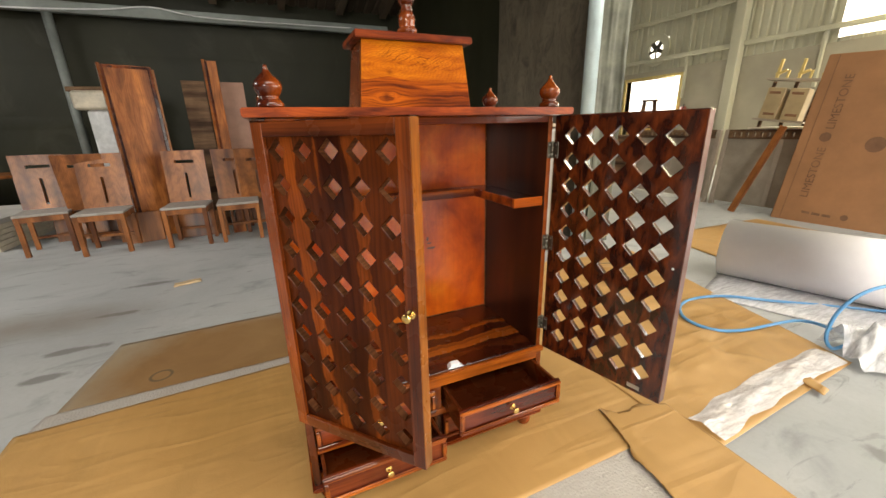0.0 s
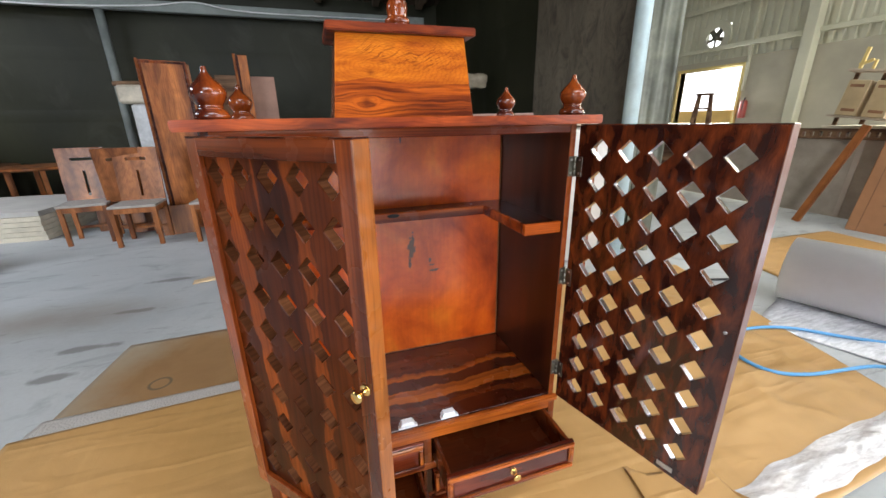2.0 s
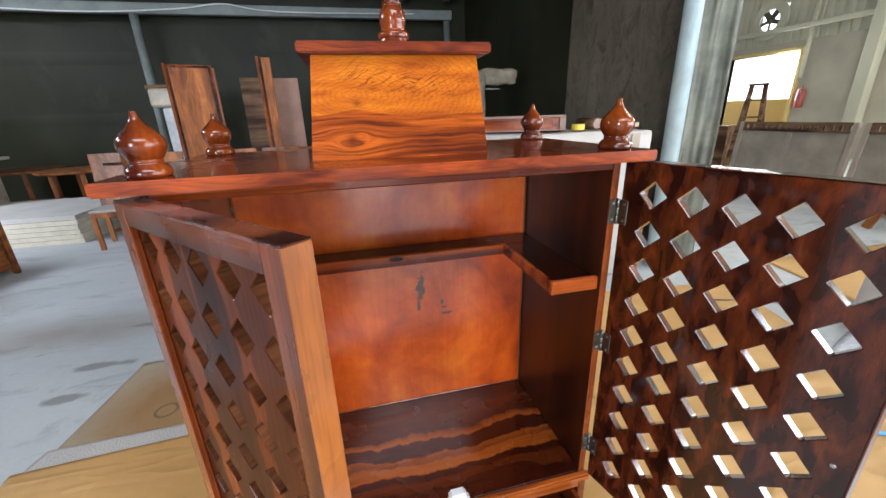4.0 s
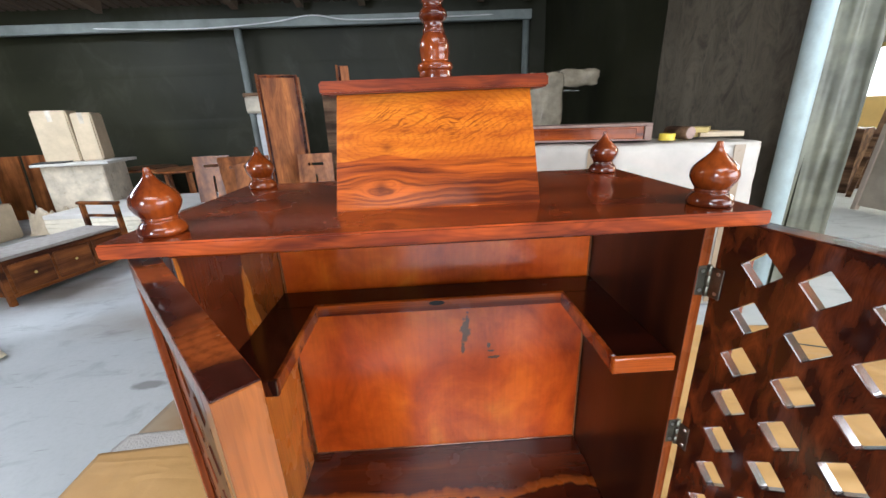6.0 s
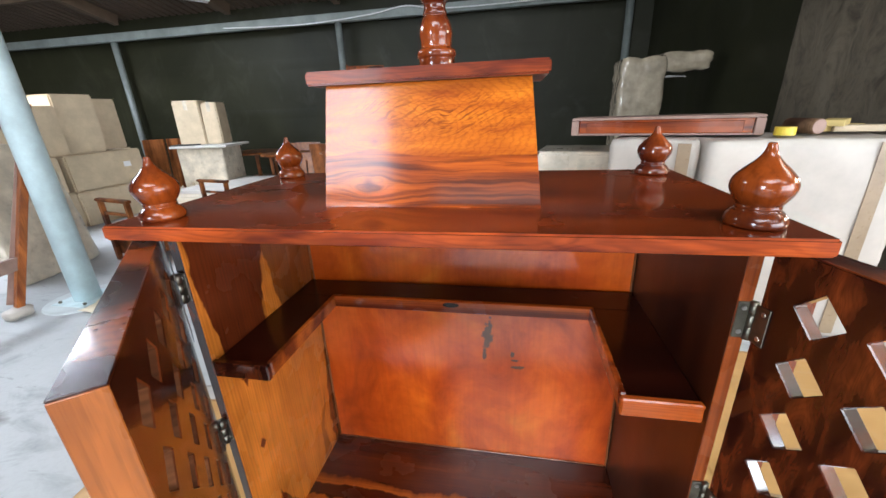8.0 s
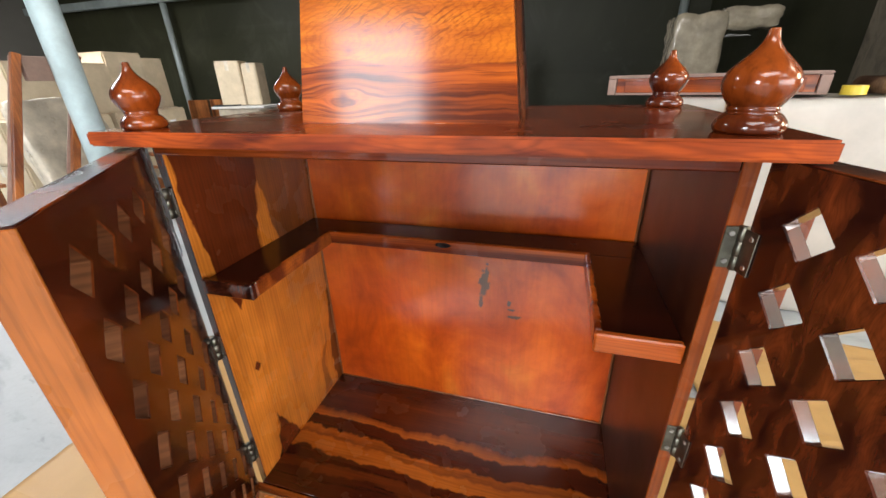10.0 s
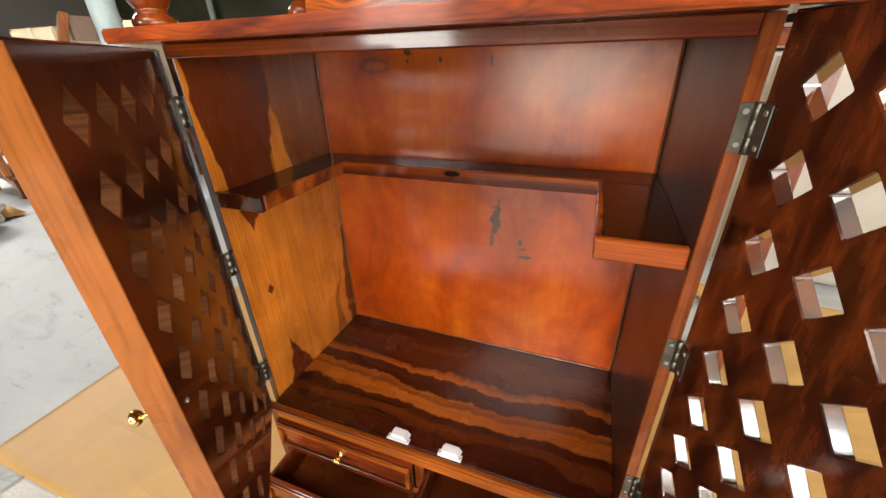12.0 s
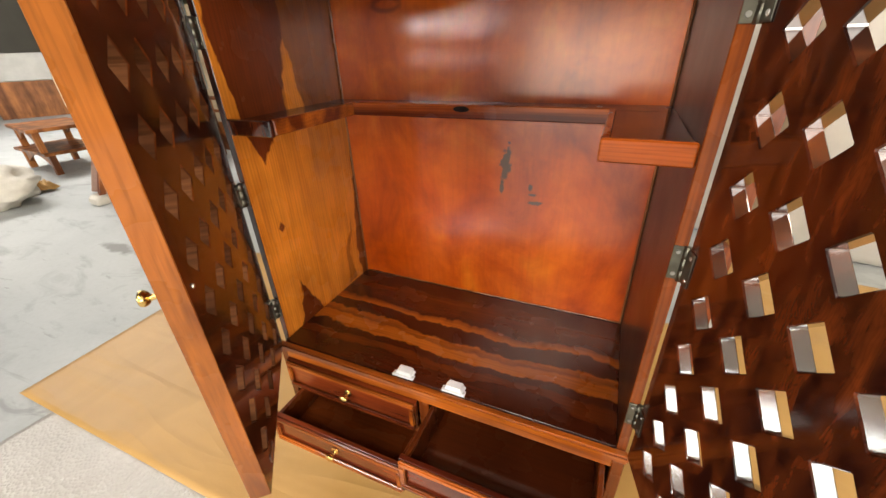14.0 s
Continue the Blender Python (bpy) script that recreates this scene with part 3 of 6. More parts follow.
def tan_paper_material():
    """Thin dusty paper with a round rim left by a tin."""
    m = Nodes("thin dusty tan paper", 0.5)
    p = m.place((1, 1, 1))
    col = m.ramp(m.noise(p, 2.6, 5, 0.6, 0.5), (0.3, (0.25, 0.135, 0.055)), (0.7, (0.34, 0.20, 0.09)))
    # browner in the middle, greyer tan towards the edges
    worn = blots(m, ((-0.80, 1.16, 0.50, 0.40), (-0.6, 0.95, 0.45, 0.25)), "xy", 1.0, 3.5, 1.6, 1.6)
    col = m.mix(worn, (0.36, 0.295, 0.21), col)
    rim = m.math("SUBTRACT", blots(m, ((-1.142, 1.130, 0.058, 0.058),), "xy", 0.1, 20.0, 1.0, 8.0), blots(m, ((-1.142, 1.130, 0.044, 0.044),), "xy", 0.1, 20.0, 1.0, 8.0), True)
    col = m.mix(m.math("MULTIPLY", rim, 0.7), col, (0.06, 0.055, 0.045))
    return m.done(col, None, m.noise(p, 60, 3), 0.1, 0.003)


def bubble_material():
    m = Nodes("bubble wrap film", 0.3, 0, 0.25, 0.15)
    p = m.place((1, 1, 1))
    v = m.tree.nodes.new("ShaderNodeTexVoronoi")
    v.inputs["Scale"].default_value = 95
    m.link(p, v.inputs["Vector"])
    col = m.mix(m.noise(p, 5, 4, 0.6), (0.36, 0.33, 0.30), (0.58, 0.55, 0.52))
    return m.done(col, None, m.math("SUBTRACT", 1.0, v.outputs["Distance"]), 0.55, 0.004)


def crinkled_material():
    """Old brown-black plastic tarpaulin with dusty crinkles."""
    m = Nodes("dusty crinkled tarpaulin", 0.45)
    p = m.place((1.0, 1.0, 0.55), 0, True)
    web = m.noise(p, 5.5, 8, 0.72, 0.6)
    big = m.noise(p, 0.9, 4, 0.6)
    ridge = m.math("ABSOLUTE", m.math("SUBTRACT", web, 0.5))
    dust = m.math("MULTIPLY", m.ramp(ridge, (0.0, 0.7), (0.16, 0.0)), m.ramp(big, (0.35, 0.1), (0.7, 0.8)))
    col = m.mix(dust, m.ramp(big, (0.3, (0.034, 0.027, 0.018)), (0.7, (0.075, 0.060, 0.042))), (0.30, 0.25, 0.175))
    return m.done(col, None, web, 0.5, 0.02)


CRINKLED = crinkled_material()
TARP, CONCRETE, PAPER, BUBBLE = tarp_material(), concrete_material(), paper_material(), bubble_material()


# ---- helpers for meshes ----
def link_mesh(name, bm, material, smooth=False):
    me = bpy.data.meshes.new(name)
    bmesh.ops.recalc_face_normals(bm, faces=bm.faces)
    if smooth:
        for f in bm.faces:
            f.smooth = True
    bm.to_mesh(me)
    bm.free()
    me.materials.append(material)
    return new(name, me)


def part(name, bm, material, parent, label="", smooth=False, at=None):
    ob = link_mesh(name, bm, material, smooth)
    ob.parent = parent
    if at is not None:
        ob.matrix_basis = at
    if label:
        ob["label"] = label
    return ob


def thing(name, label, category, at=None, group=""):
    """The empty at the base of a thing made of parts."""
    ob = new(name)
    ob.empty_display_size = 0.1
    if at is not None:
        ob.matrix_basis = at
    return tagged(ob, label, category, group)


def single(name, bm, material, label, category, at=None, group="", kind="", smooth=False):
    ob = link_mesh(name, bm, material, smooth)
    if at is not None:
        ob.matrix_basis = at
    return tagged(ob, label, category, group, kind)


def box(x0, x1, y0, y1, z0, z1, bevel=0.0, bm=None, seg=1, m=None):
    """A bevelled box, added to bm or to a new bmesh."""
    b = bmesh.new()
    bmesh.ops.create_cube(b, size=1.0, matrix=Matrix.Translation(((x0 + x1) / 2, (y0 + y1) / 2, (z0 + z1) / 2)) @ Matrix.Diagonal((x1 - x0, y1 - y0, z1 - z0, 1)))
    if bevel:
        bmesh.ops.bevel(b, geom=b.edges[:], offset=bevel, segments=seg, affect="EDGES", clamp_overlap=True)
    if m is not None:
        bmesh.ops.transform(b, matrix=m, verts=b.verts)
    if bm is None:
        return b
    return join(bm, b)


def join(bm, b):
    me = bpy.data.meshes.new("tmp")
    b.to_mesh(me)
    b.free()
    bm.from_mesh(me)
    bpy.data.meshes.remove(me)
    return bm


def lathe(profile, seg=28, at=(0, 0, 0), bm=None):
    """A turned piece: (radius, height) pairs spun about the z axis."""
    bm = bm or bmesh.new()
    rings = []
    for r, z in profile:
        rings.append([bm.verts.new((at[0] + r * math.cos(2 * math.pi * i / seg), at[1] + r * math.sin(2 * math.pi * i / seg), at[2] + z)) for i in range(seg)])
    for a, b in zip(rings, rings[1:]):
        for i in range(seg):
            bm.faces.new((a[i], a[(i + 1) % seg], b[(i + 1) % seg], b[i]))
    bm.faces.new(rings[0][::-1])
    bm.faces.new(rings[-1])
    return bm


def curve_profile(points, steps=5):
    """A smooth line through (radius, height) pairs."""
    out = []
    for i in range(len(points) - 1):
        p0, p1, p2, p3 = points[max(i - 1, 0)], points[i], points[i + 1], points[min(i + 2, len(points) - 1)]
        for k in range(steps):
            t = k / steps
            out.append(tuple(0.5 * (2 * b + (c - a) * t + (2 * a - 5 * b + 4 * c - d) * t * t + (3 * b - a - 3 * c + d) * t ** 3) for a, b, c, d in zip(p0, p1, p2, p3)))
    out.append(points[-1])
    return [(max(r, 0.0005), z) for r, z in out]


def tube(points, radius, seg=10, steps=6):
    """A round bar or cable along smooth points."""
    pts = []
    P = [Vector(p) for p in points]
    for i in range(len(P) - 1):
        p0, p1, p2, p3 = P[max(i - 1, 0)], P[i], P[i + 1], P[min(i + 2, len(P) - 1)]
        for k in range(steps):
            t = k / steps
            pts.append(0.5 * (2 * p1 + (p2 - p0) * t + (2 * p0 - 5 * p1 + 4 * p2 - p3) * t * t + (3 * p1 - p0 - 3 * p2 + p3) * t ** 3))
    pts.append(P[-1])
    bm = bmesh.new()
    rings = []
    for i, p in enumerate(pts):
        d = (pts[min(i + 1, len(pts) - 1)] - pts[max(i - 1, 0)]).normalized()
        s = d.cross(Vector((0, 0, 1)))
        s = s.normalized() if s.length > 1e-4 else Vector((1, 0, 0))
        u = s.cross(d)
        rings.append([bm.verts.new(p + radius * (math.cos(2 * math.pi * k / seg) * s + math.sin(2 * math.pi * k / seg) * u)) for k in range(seg)])
    for a, b in zip(rings, rings[1:]):
        for k in range(seg):
            bm.faces.new((a[k], a[(k + 1) % seg], b[(k + 1) % seg], b[k]))
    bm.faces.new(rings[0][::-1])
    bm.faces.new(rings[-1])
    return bm


def sheet(corners, nx, ny, relief, scale, thick=0.002, ragged=0.0, seed=0.0, lift=0.003, tear=()):
    """A thin sheet lying on the floor between four corners, with soft creases. tear: which sides are ragged (0 to 3)."""
    bm = bmesh.new()
    a, b, c, d = [Vector((*p, 0)) for p in corners]
    grid = []
    for j in range(ny + 1):
        row = []
        for i in range(nx + 1):
            u, v = i / nx, j / ny
            p = a.lerp(b, u).lerp(d.lerp(c, u), v)
            q = Vector((p.x * scale + seed, p.y * scale * 1.7, seed))
            e = ragged * noise.fractal(Vector((p.x * 9 + seed, p.y * 9, seed)), 1.0, 2.0, 3)
            if (j == 0 and 0 in tear) or (j == ny and 2 in tear):
                p.y += e
            if (i == 0 and 3 in tear) or (i == nx and 1 in tear):
                p.x += e
            w = min(u, 1 - u, v, 1 - v) * 6
            n = noise.fractal(q, 0.9, 2.1, 3)
            fold = max(0.0, 1 - abs(noise.noise(q * 0.8 + Vector((5, 1, 2)))) * 7)
            p.z = lift + thick + relief * (0.5 + 0.5 * n) * (0.3 + 0.7 * min(1, w)) + relief * 0.5 * fold * min(1, w)
            row.append(bm.verts.new(p))
        grid.append(row)
    for j in range(ny):
        for i in range(nx):
            bm.faces.new((grid[j][i], grid[j][i + 1], grid[j + 1][i + 1], grid[j + 1][i]))
    ring = bmesh.ops.extrude_face_region(bm, geom=bm.faces[:])
    for v in [g for g in ring["geom"] if isinstance(g, bmesh.types.BMVert)]:
        v.co.z -= thick
    return bm


def bundle(x0, x1, y0, y1, z0, z1, cuts, seed):
    """A padded block under tight crinkled film."""
    b = box(x0, x1, y0, y1, z0, z1)
    bmesh.ops.subdivide_edges(b, edges=b.edges[:], cuts=cuts, use_grid_fill=True)
    lo, hi, r = Vector((x0, y0, z0)), Vector((x1, y1, z1)), 0.05
    for v in b.verts:
        c = Vector([min(max(q, a + r), e - r) for q, a, e in zip(v.co, lo, hi)])
        out = (v.co - c).normalized() if (v.co - c).length > 1e-6 else Vector((0, -1, 0))
        n = noise.fractal(Vector((v.co.x * 5, v.co.y * 5, v.co.z * 9 + seed)), 0.7, 2.1, 4)
        v.co = c + out * (r + 0.022 * n)
        v.co.z = max(v.co.z, 0)
    return b


# ---- the shed ----
def structure(name, bm, material, label, smooth=False):
    return tagged(link_mesh(name, bm, material, smooth), label, "", "", "structure")


bm = bmesh.new()
bmesh.ops.create_grid(bm, x_segments=8, y_segments=8, size=400)
bmesh.ops.translate(bm, verts=bm.verts, vec=(0, 0, -0.03))
structure("ground", bm, GROUND_OUT, "pale dusty yard ground outside the shed")
structure("floor", box(-13, 12, -8, 12, -0.1, 0.0), CONCRETE, "pale grey worn concrete floor with dark stains and painted-in shade")


def corrugated(x0, x1, z0, z1, pitch=0.2, depth=0.03, skip=()):
    """Ribbed sheeting in the xz plane, with rectangular openings."""
    bm = bmesh.new()
    n = int((x1 - x0) / pitch)
    for i in range(n):
        a = x0 + i * pitch
        cuts = [(z0, z1)]
        for sx0, sx1, sz0, sz1 in skip:
            if sx0 < a + pitch / 2 < sx1:
                cuts = [c for lo, hi in cuts for c in ((lo, min(hi, sz0)), (max(lo, sz1), hi)) if c[1] > c[0] + 0.01]
        prof = [(a, 0), (a + pitch * 0.55, 0), (a + pitch * 0.65, -depth), (a + pitch * 0.9, -depth), (a + pitch, 0)]
        for lo, hi in cuts:
            v = [[bm.verts.new((x, y, z)) for x, y in prof] for z in (lo, hi)]
            for k in range(4):
                bm.faces.new((v[0][k], v[0][k + 1], v[1][k + 1], v[1][k]))
    return bm


# rear wall behind the walk, with the wide gate; out of view
for i, (x0, x1, z0, z1) in enumerate(((-13, -4.8, 0, 7), (-2.7, -1.65, 0, 7), (1.05, 5.4, 0, 7), (-1.65, 1.05, 1.42, 7), (11.0, 12, 0, 7), (5.4, 11.0, 4.5, 7), (-4.8, -2.7, 4.1, 7), (-4.8, -2.7, 0, 1.2))):
    structure("wall_south_%d" % (i + 1), box(x0, x1, -8.2, -8.0, z0, z1), DARK_WALL, "unseen wall beside the gate, dark against reflected haze")
structure("wall_west", box(-13.2, -13, -8, 12, 0, 7), DARK_WALL, "unseen end wall, dark against reflected haze")
structure("wall_north", box(2.5, 12, 12, 12.2, 0, 7), PLASTER, "dusty plaster wall at the shed's end")

# east wall: plaster below, ribbed sheets above, doorway and high windows
DOOR_Y, DOOR_Z, WIN_Y, WIN_Z = (8.05, 10.15), 2.7, (1.5, 4.25), (3.05, 5.2)
for i, (y0, y1, z0, z1) in enumerate(((-8, -7.3, 0, 2.95), (-1.5, DOOR_Y[0], 0, 2.95), (DOOR_Y[1], 12, 0, 2.95), (DOOR_Y[0], DOOR_Y[1], DOOR_Z, 2.95))):
    structure("wall_east_%d" % (i + 1), box(12, 12.2, y0, y1, z0, z1), PLASTER, "yellowish dusty plaster wall below the sheeting")
bm = corrugated(-8, 12, 2.95, 7, 0.22, 0.035, ((-7.3, -1.5, 0, 4.5), WIN_Y + WIN_Z, (8.8, 9.45, 3.25, 3.95)))
bmesh.ops.transform(bm, matrix=Matrix.Translation((12.06, 0, 0)) @ Matrix.Rotation(radians(90), 4, "Z"), verts=bm.verts)
bmesh.ops.remove_doubles(bm, verts=bm.verts, dist=0.001)
structure("wall_sheeting", bm, SHEET, "cream ribbed steel sheeting on the upper wall")
for z in (3.28, 4.45, 5.6):
    structure("trim_girt", box(11.88, 11.97, -1.05, 12, z - 0.06, z + 0.06, 0.01), SHEET, "cream painted steel girt along the sheeting")
for y in (-1.2, 1.2, 6.4, 10.6):
    structure("trim_post", box(11.7, 11.95, y - 0.13, y + 0.13, 0, 7, 0.012), SHEET, "cream painted steel wall post")
for y in (4.5, 7.9, 11.2):
    structure("trim_rod", box(11.9, 11.98, y - 0.03, y + 0.03, 2.0, 7), SHEET, "thin steel upright on the sheeting")
bm = box(11.93, 12.22, DOOR_Y[0] - 0.08, DOOR_Y[0], 0, DOOR_Z + 0.08, 0.006)
box(11.93, 12.22, DOOR_Y[1], DOOR_Y[1] + 0.08, 0, DOOR_Z + 0.08, 0.006, bm)
box(11.93, 12.22, DOOR_Y[0], DOOR_Y[1], DOOR_Z, DOOR_Z + 0.08, 0.006, bm)
structure("door_1", bm, YELLOW_WOOD, "open doorway with a pale timber frame")
glow = Nodes("hazy white sky", 1.0)
glow.bsdf.inputs["Emission Color"].default_value = (1.0, 0.98, 0.94, 1)
glow.bsdf.inputs["Emission Strength"].default_value = 2.5
glow.done((0.0, 0.0, 0.0))
structure("backdrop_sky", box(22, 22.2, -4, 30, -0.02, 14), glow.mat, "bright white hazy sky outside the doorway and windows")
structure("wall_yard", box(13.6, 13.8, 4.0, 16.0, -0.03, 1.50, 0.01), plain("yellow ochre wall paint", (0.78, 0.52, 0.17), 0.8, 0, 0.12, 1.0, world=True), "yellow painted yard wall outside the doorway")

# roof
roof_bm = bmesh.new()


def roof_z(y):
    return 3.45 + (8.1 - y) / 16.3 * 3.45


# (x range, y range, sloping); the gaps between them are roof lights, assumed out of view
bay_roof_bm = bmesh.new()
for x0, x1, ya, yb, sloping in ((-13, 2.62, 8.1, 3.4, True), (-13, 2.62, 1.4, -3.4, True), (-13, 2.62, -5.0, -8.2, True), (-13, -2.1, -3.4, -5.0, True), (-13, -9.3, 3.4, 1.4, True), (-5.1, 2.62, 3.4, 1.4, True),
                                (2.62, 12.2, 12.2, 2.2, False), (2.62, 12.2, 0.8, -3.4, False), (4.1, 12.2, -3.4, -4.9, False), (2.62, 4.8, -4.9, -8.2, False), (10.6, 12.2, -4.9, -8.2, False), (4.8, 10.6, -7.8, -8.2, False), (2.62, 4.7, 2.2, 0.8, False), (9.7, 12.2, 2.2, 0.8, False)):
    n = int((x1 - x0) / 0.18)
    for i in range(n):
        a, b = x0 + (x1 - x0) * i / n, x0 + (x1 - x0) * (i + 1) / n
        xs = (a, a + (b - a) * 0.6, a + (b - a) * 0.7, a + (b - a) * 0.9, b)
        up = (0, 0, 0.03, 0.03, 0)
        into = roof_bm if sloping else bay_roof_bm
        v = [[into.verts.new((x, y, (roof_z(y) if sloping else 6.92) + u)) for x, u in zip(xs, up)] for y in (ya, yb)]
        for k in range(4):
            into.faces.new((v[0][k], v[0][k + 1], v[1][k + 1], v[1][k]))
structure("ceiling", roof_bm, ROOF_MAT, "dark ribbed steel roof sheets")
structure("ceiling", bay_roof_bm, BAY_ROOF, "pale ribbed steel roof sheets over the side bay")
for y in (-7.62, -7.3, -7.05, -6.7, -6.42, -6.15, -5.8, -5.55, -5.2, -4.95, -4.4, -3.9, -3.4, -2.9, -2.4):
    structure("trim_purlin", box(2.7, 12, y - 0.035, y + 0.035, 6.66, 6.78), SHEET, "pale steel purlin under the roof light")
for x in (4.4, 6.2, 8.0, 9.8):
    structure("trim_tie", box(x - 0.02, x + 0.02, -7.9, -2.0, 6.55, 6.61), SHEET, "thin pale steel tie under the purlins")
# added to block sun leaking in between the two roof heights
structure("wall_infill", box(2.55, 2.61, -2.6, 8.1, 3.4, 6.9), ROOF_MAT, "added dark light block between the two roof heights")
for y in (6.4, 4.6, 2.8):
    z = roof_z(y)
    structure("trim_purlin", box(-13, 2.6, y - 0.04, y + 0.04, z - 0.16, z - 0.03), RAFTER, "brown steel purlin under the roof")
for x in (-8.3, -5.6, -3.25, -2.1, -1.0, 0.1, 1.15, 2.0):
    structure("trim_rafter", box(-0.06, 0.06, -15.5, 0, -0.25, -0.05, m=Matrix.Translation((x, 7.45, 3.62)) @ Matrix.Rotation(-math.atan2(3.45, 16.3), 4, "X")), RAFTER, "brown steel rafter under the roof")


def drape(x0, x1, z0, z1, nx, nz, fold, freq, seed):
    """A hanging cloth in the xz plane with upright folds and sagging creases."""
    bm = bmesh.new()
    g = []
    for j in range(nz + 1):
        row = []
        for i in range(nx + 1):
            x, z = x0 + (x1 - x0) * i / nx, z0 + (z1 - z0) * j / nz
            y = fold * noise.fractal(Vector((x * freq + seed, z * 0.25, seed)), 0.8, 2.0, 4) + fold * 0.4 * noise.noise(Vector((x * 0.7 + z * 1.1, z * 1.3, seed)))
            row.append(bm.verts.new((x, y, z)))
        g.append(row)
    for j in range(nz):
        for i in range(nx):
            bm.faces.new((g[j][i], g[j][i + 1], g[j + 1][i + 1], g[j + 1][i]))
    return bm


# dark tarpaulins that close the bay behind the furniture
bm = drape(-13, 2.8, 0.0, 3.6, 160, 40, 0.014, 0.5, 2.0)
bmesh.ops.translate(bm, verts=bm.verts, vec=(0, 7.72, 0))
structure("wall_tarp_1", bm, TARP, "dark green tarpaulin hung as a wall", True)
bm = drape(0, 5.75, 0.0, 6.9, 90, 60, 0.022, 0.8, 7.0)
bmesh.ops.transform(bm, matrix=Matrix.Translation((2.66, 2.05, 0)) @ Matrix.Rotation(math.atan2(5.7, -0.2), 4, "Z"), verts=bm.verts)
structure("wall_tarp_2", bm, TARP, "dusty dark tarpaulin partition with upright folds", True)
bm = drape(0, 1.75, 0.0, 6.7, 70, 90, 0.018, 1.6, 4.4)
bmesh.ops.transform(bm, matrix=Matrix.Translation((2.60, 2.04, 0)) @ Matrix.Rotation(math.atan2(5.7, -0.2), 4, "Z"), verts=bm.verts)
structure("wall_tarp_4", bm, CRINKLED, "dusty brown crinkled tarpaulin overlapping the partition", True)
bm = drape(0, 0.27, 0.0, 6.5, 40, 70, 0.06, 3.6, 3.0)
bmesh.ops.transform(bm, matrix=Matrix.Translation((2.62, 2.06, 0)) @ Matrix.Rotation(radians(-28), 4, "Z"), verts=bm.verts)
structure("wall_tarp_3", bm, CLOTH, "grey-green tarpaulin end gathered beside the column", True)


def column(name, x, y, r, top, mat, label, plate=0.0):
    ob = thing(name, label, "column", pose(x, y, 0))
    part("pole", lathe([(r, 0.012 if plate else 0), (r, top)], 32), mat, ob, smooth=False)
    for f in ob.children[0].data.polygons:
        f.use_smooth = len(f.vertices) == 4
    if plate:
        part("base_plate", box(-plate, plate, -plate, plate, 0, 0.014, 0.003), mat, ob)
        for dx in (-0.75, 0.75):
            for dy in (-0.75, 0.75):
                part("bolt", lathe([(0.012, 0.014), (0.012, 0.03)], 6, (dx * plate, dy * plate, 0)), BRONZE, ob)
    return ob


column("column", 2.485, 2.0, 0.066, 6.85, GALV, "pale painted round steel column by the tarpaulin")
column("column", -3.5, 1.86, 0.095, 5.0, GALV, "pale blue-grey round steel column with base plate", 0.17)
for x, y in ((-8.55, 7.45), (-3.3, 7.45), (2.02, 7.5)):
    column("thin_column", x, y, 0.064, 3.12, PIPE, "thin grey steel post before the tarpaulin")
bm = bmesh.new()
box(-13, 2.1, 7.38, 7.5, 3.08, 3.24, 0.01, bm)
structure("trim_beam", bm, PIPE, "grey painted eaves beam above the tarpaulin")
structure("pavement_patch", lathe([(0.30, 0.0), (0.29, 0.008), (0.0, 0.010)], 40, (-3.5, 1.86, 0)), plain("pale cement patch", (0.50, 0.54, 0.54), 0.7, 0, 0.14, 5), "pale cement ring round the column base")


def tube_light(at):
    ob = thing("tube_light", "unlit white tube light hanging under the roof", "lamp", at)
    part("tray", box(-0.62, 0.62, -0.03, 0.03, 0, 0.04, 0.004), FLUO, ob)
    bm = lathe([(0.013, -0.59), (0.013, 0.59)], 12)
    bmesh.ops.transform(bm, matrix=Matrix.Translation((0, 0, -0.02)) @ Matrix.Rotation(radians(90), 4, "Y"), verts=bm.verts)
    part("tube", bm, FLUO, ob, smooth=True)
    for s in (-1, 1):
        part("hanger", box(s * 0.5 - 0.004, s * 0.5 + 0.004, -0.004, 0.004, 0.04, 0.75), BRONZE, ob)


tube_light(pose(-5.3, 5.6, 3.28, 0, 0, 58))
single("roof_cable", tube([(-6, 7.42, 3.16), (-4.0, 7.2, 3.05), (-2.6, 7.3, 3.14), (-1.9, 7.36, 3.24), (-1.0, 7.25, 3.12), (1.8, 7.42, 3.18)], 0.012, 6), FLUO, "pale cable slung below the roof beam", "cable", smooth=True)


# exhaust fan in the sheeting
fan = thing("exhaust_fan", "round exhaust fan set high in the sheeted wall", "fan", pose(12.0, 9.12, 3.6, 0, 90, 0))
ring = [(0.28, -0.04), (0.50, -0.04), (0.50, 0.04), (0.28, 0.04), (0.28, -0.04)]
bm = bmesh.new()
vs = [[bm.verts.new((r * math.cos(i * math.pi / 16), r * math.sin(i * math.pi / 16), z)) for i in range(32)] for r, z in ring[:4]]
for k in range(4):
    for i in range(32):
        bm.faces.new((vs[k][i], vs[k][(i + 1) % 32], vs[(k + 1) % 4][(i + 1) % 32], vs[(k + 1) % 4][i]))
part("housing", bm, SHEET, fan)
part("hub", lathe([(0.07, -0.06), (0.08, 0.0), (0.07, 0.06)], 16), BRONZE, fan, smooth=True)
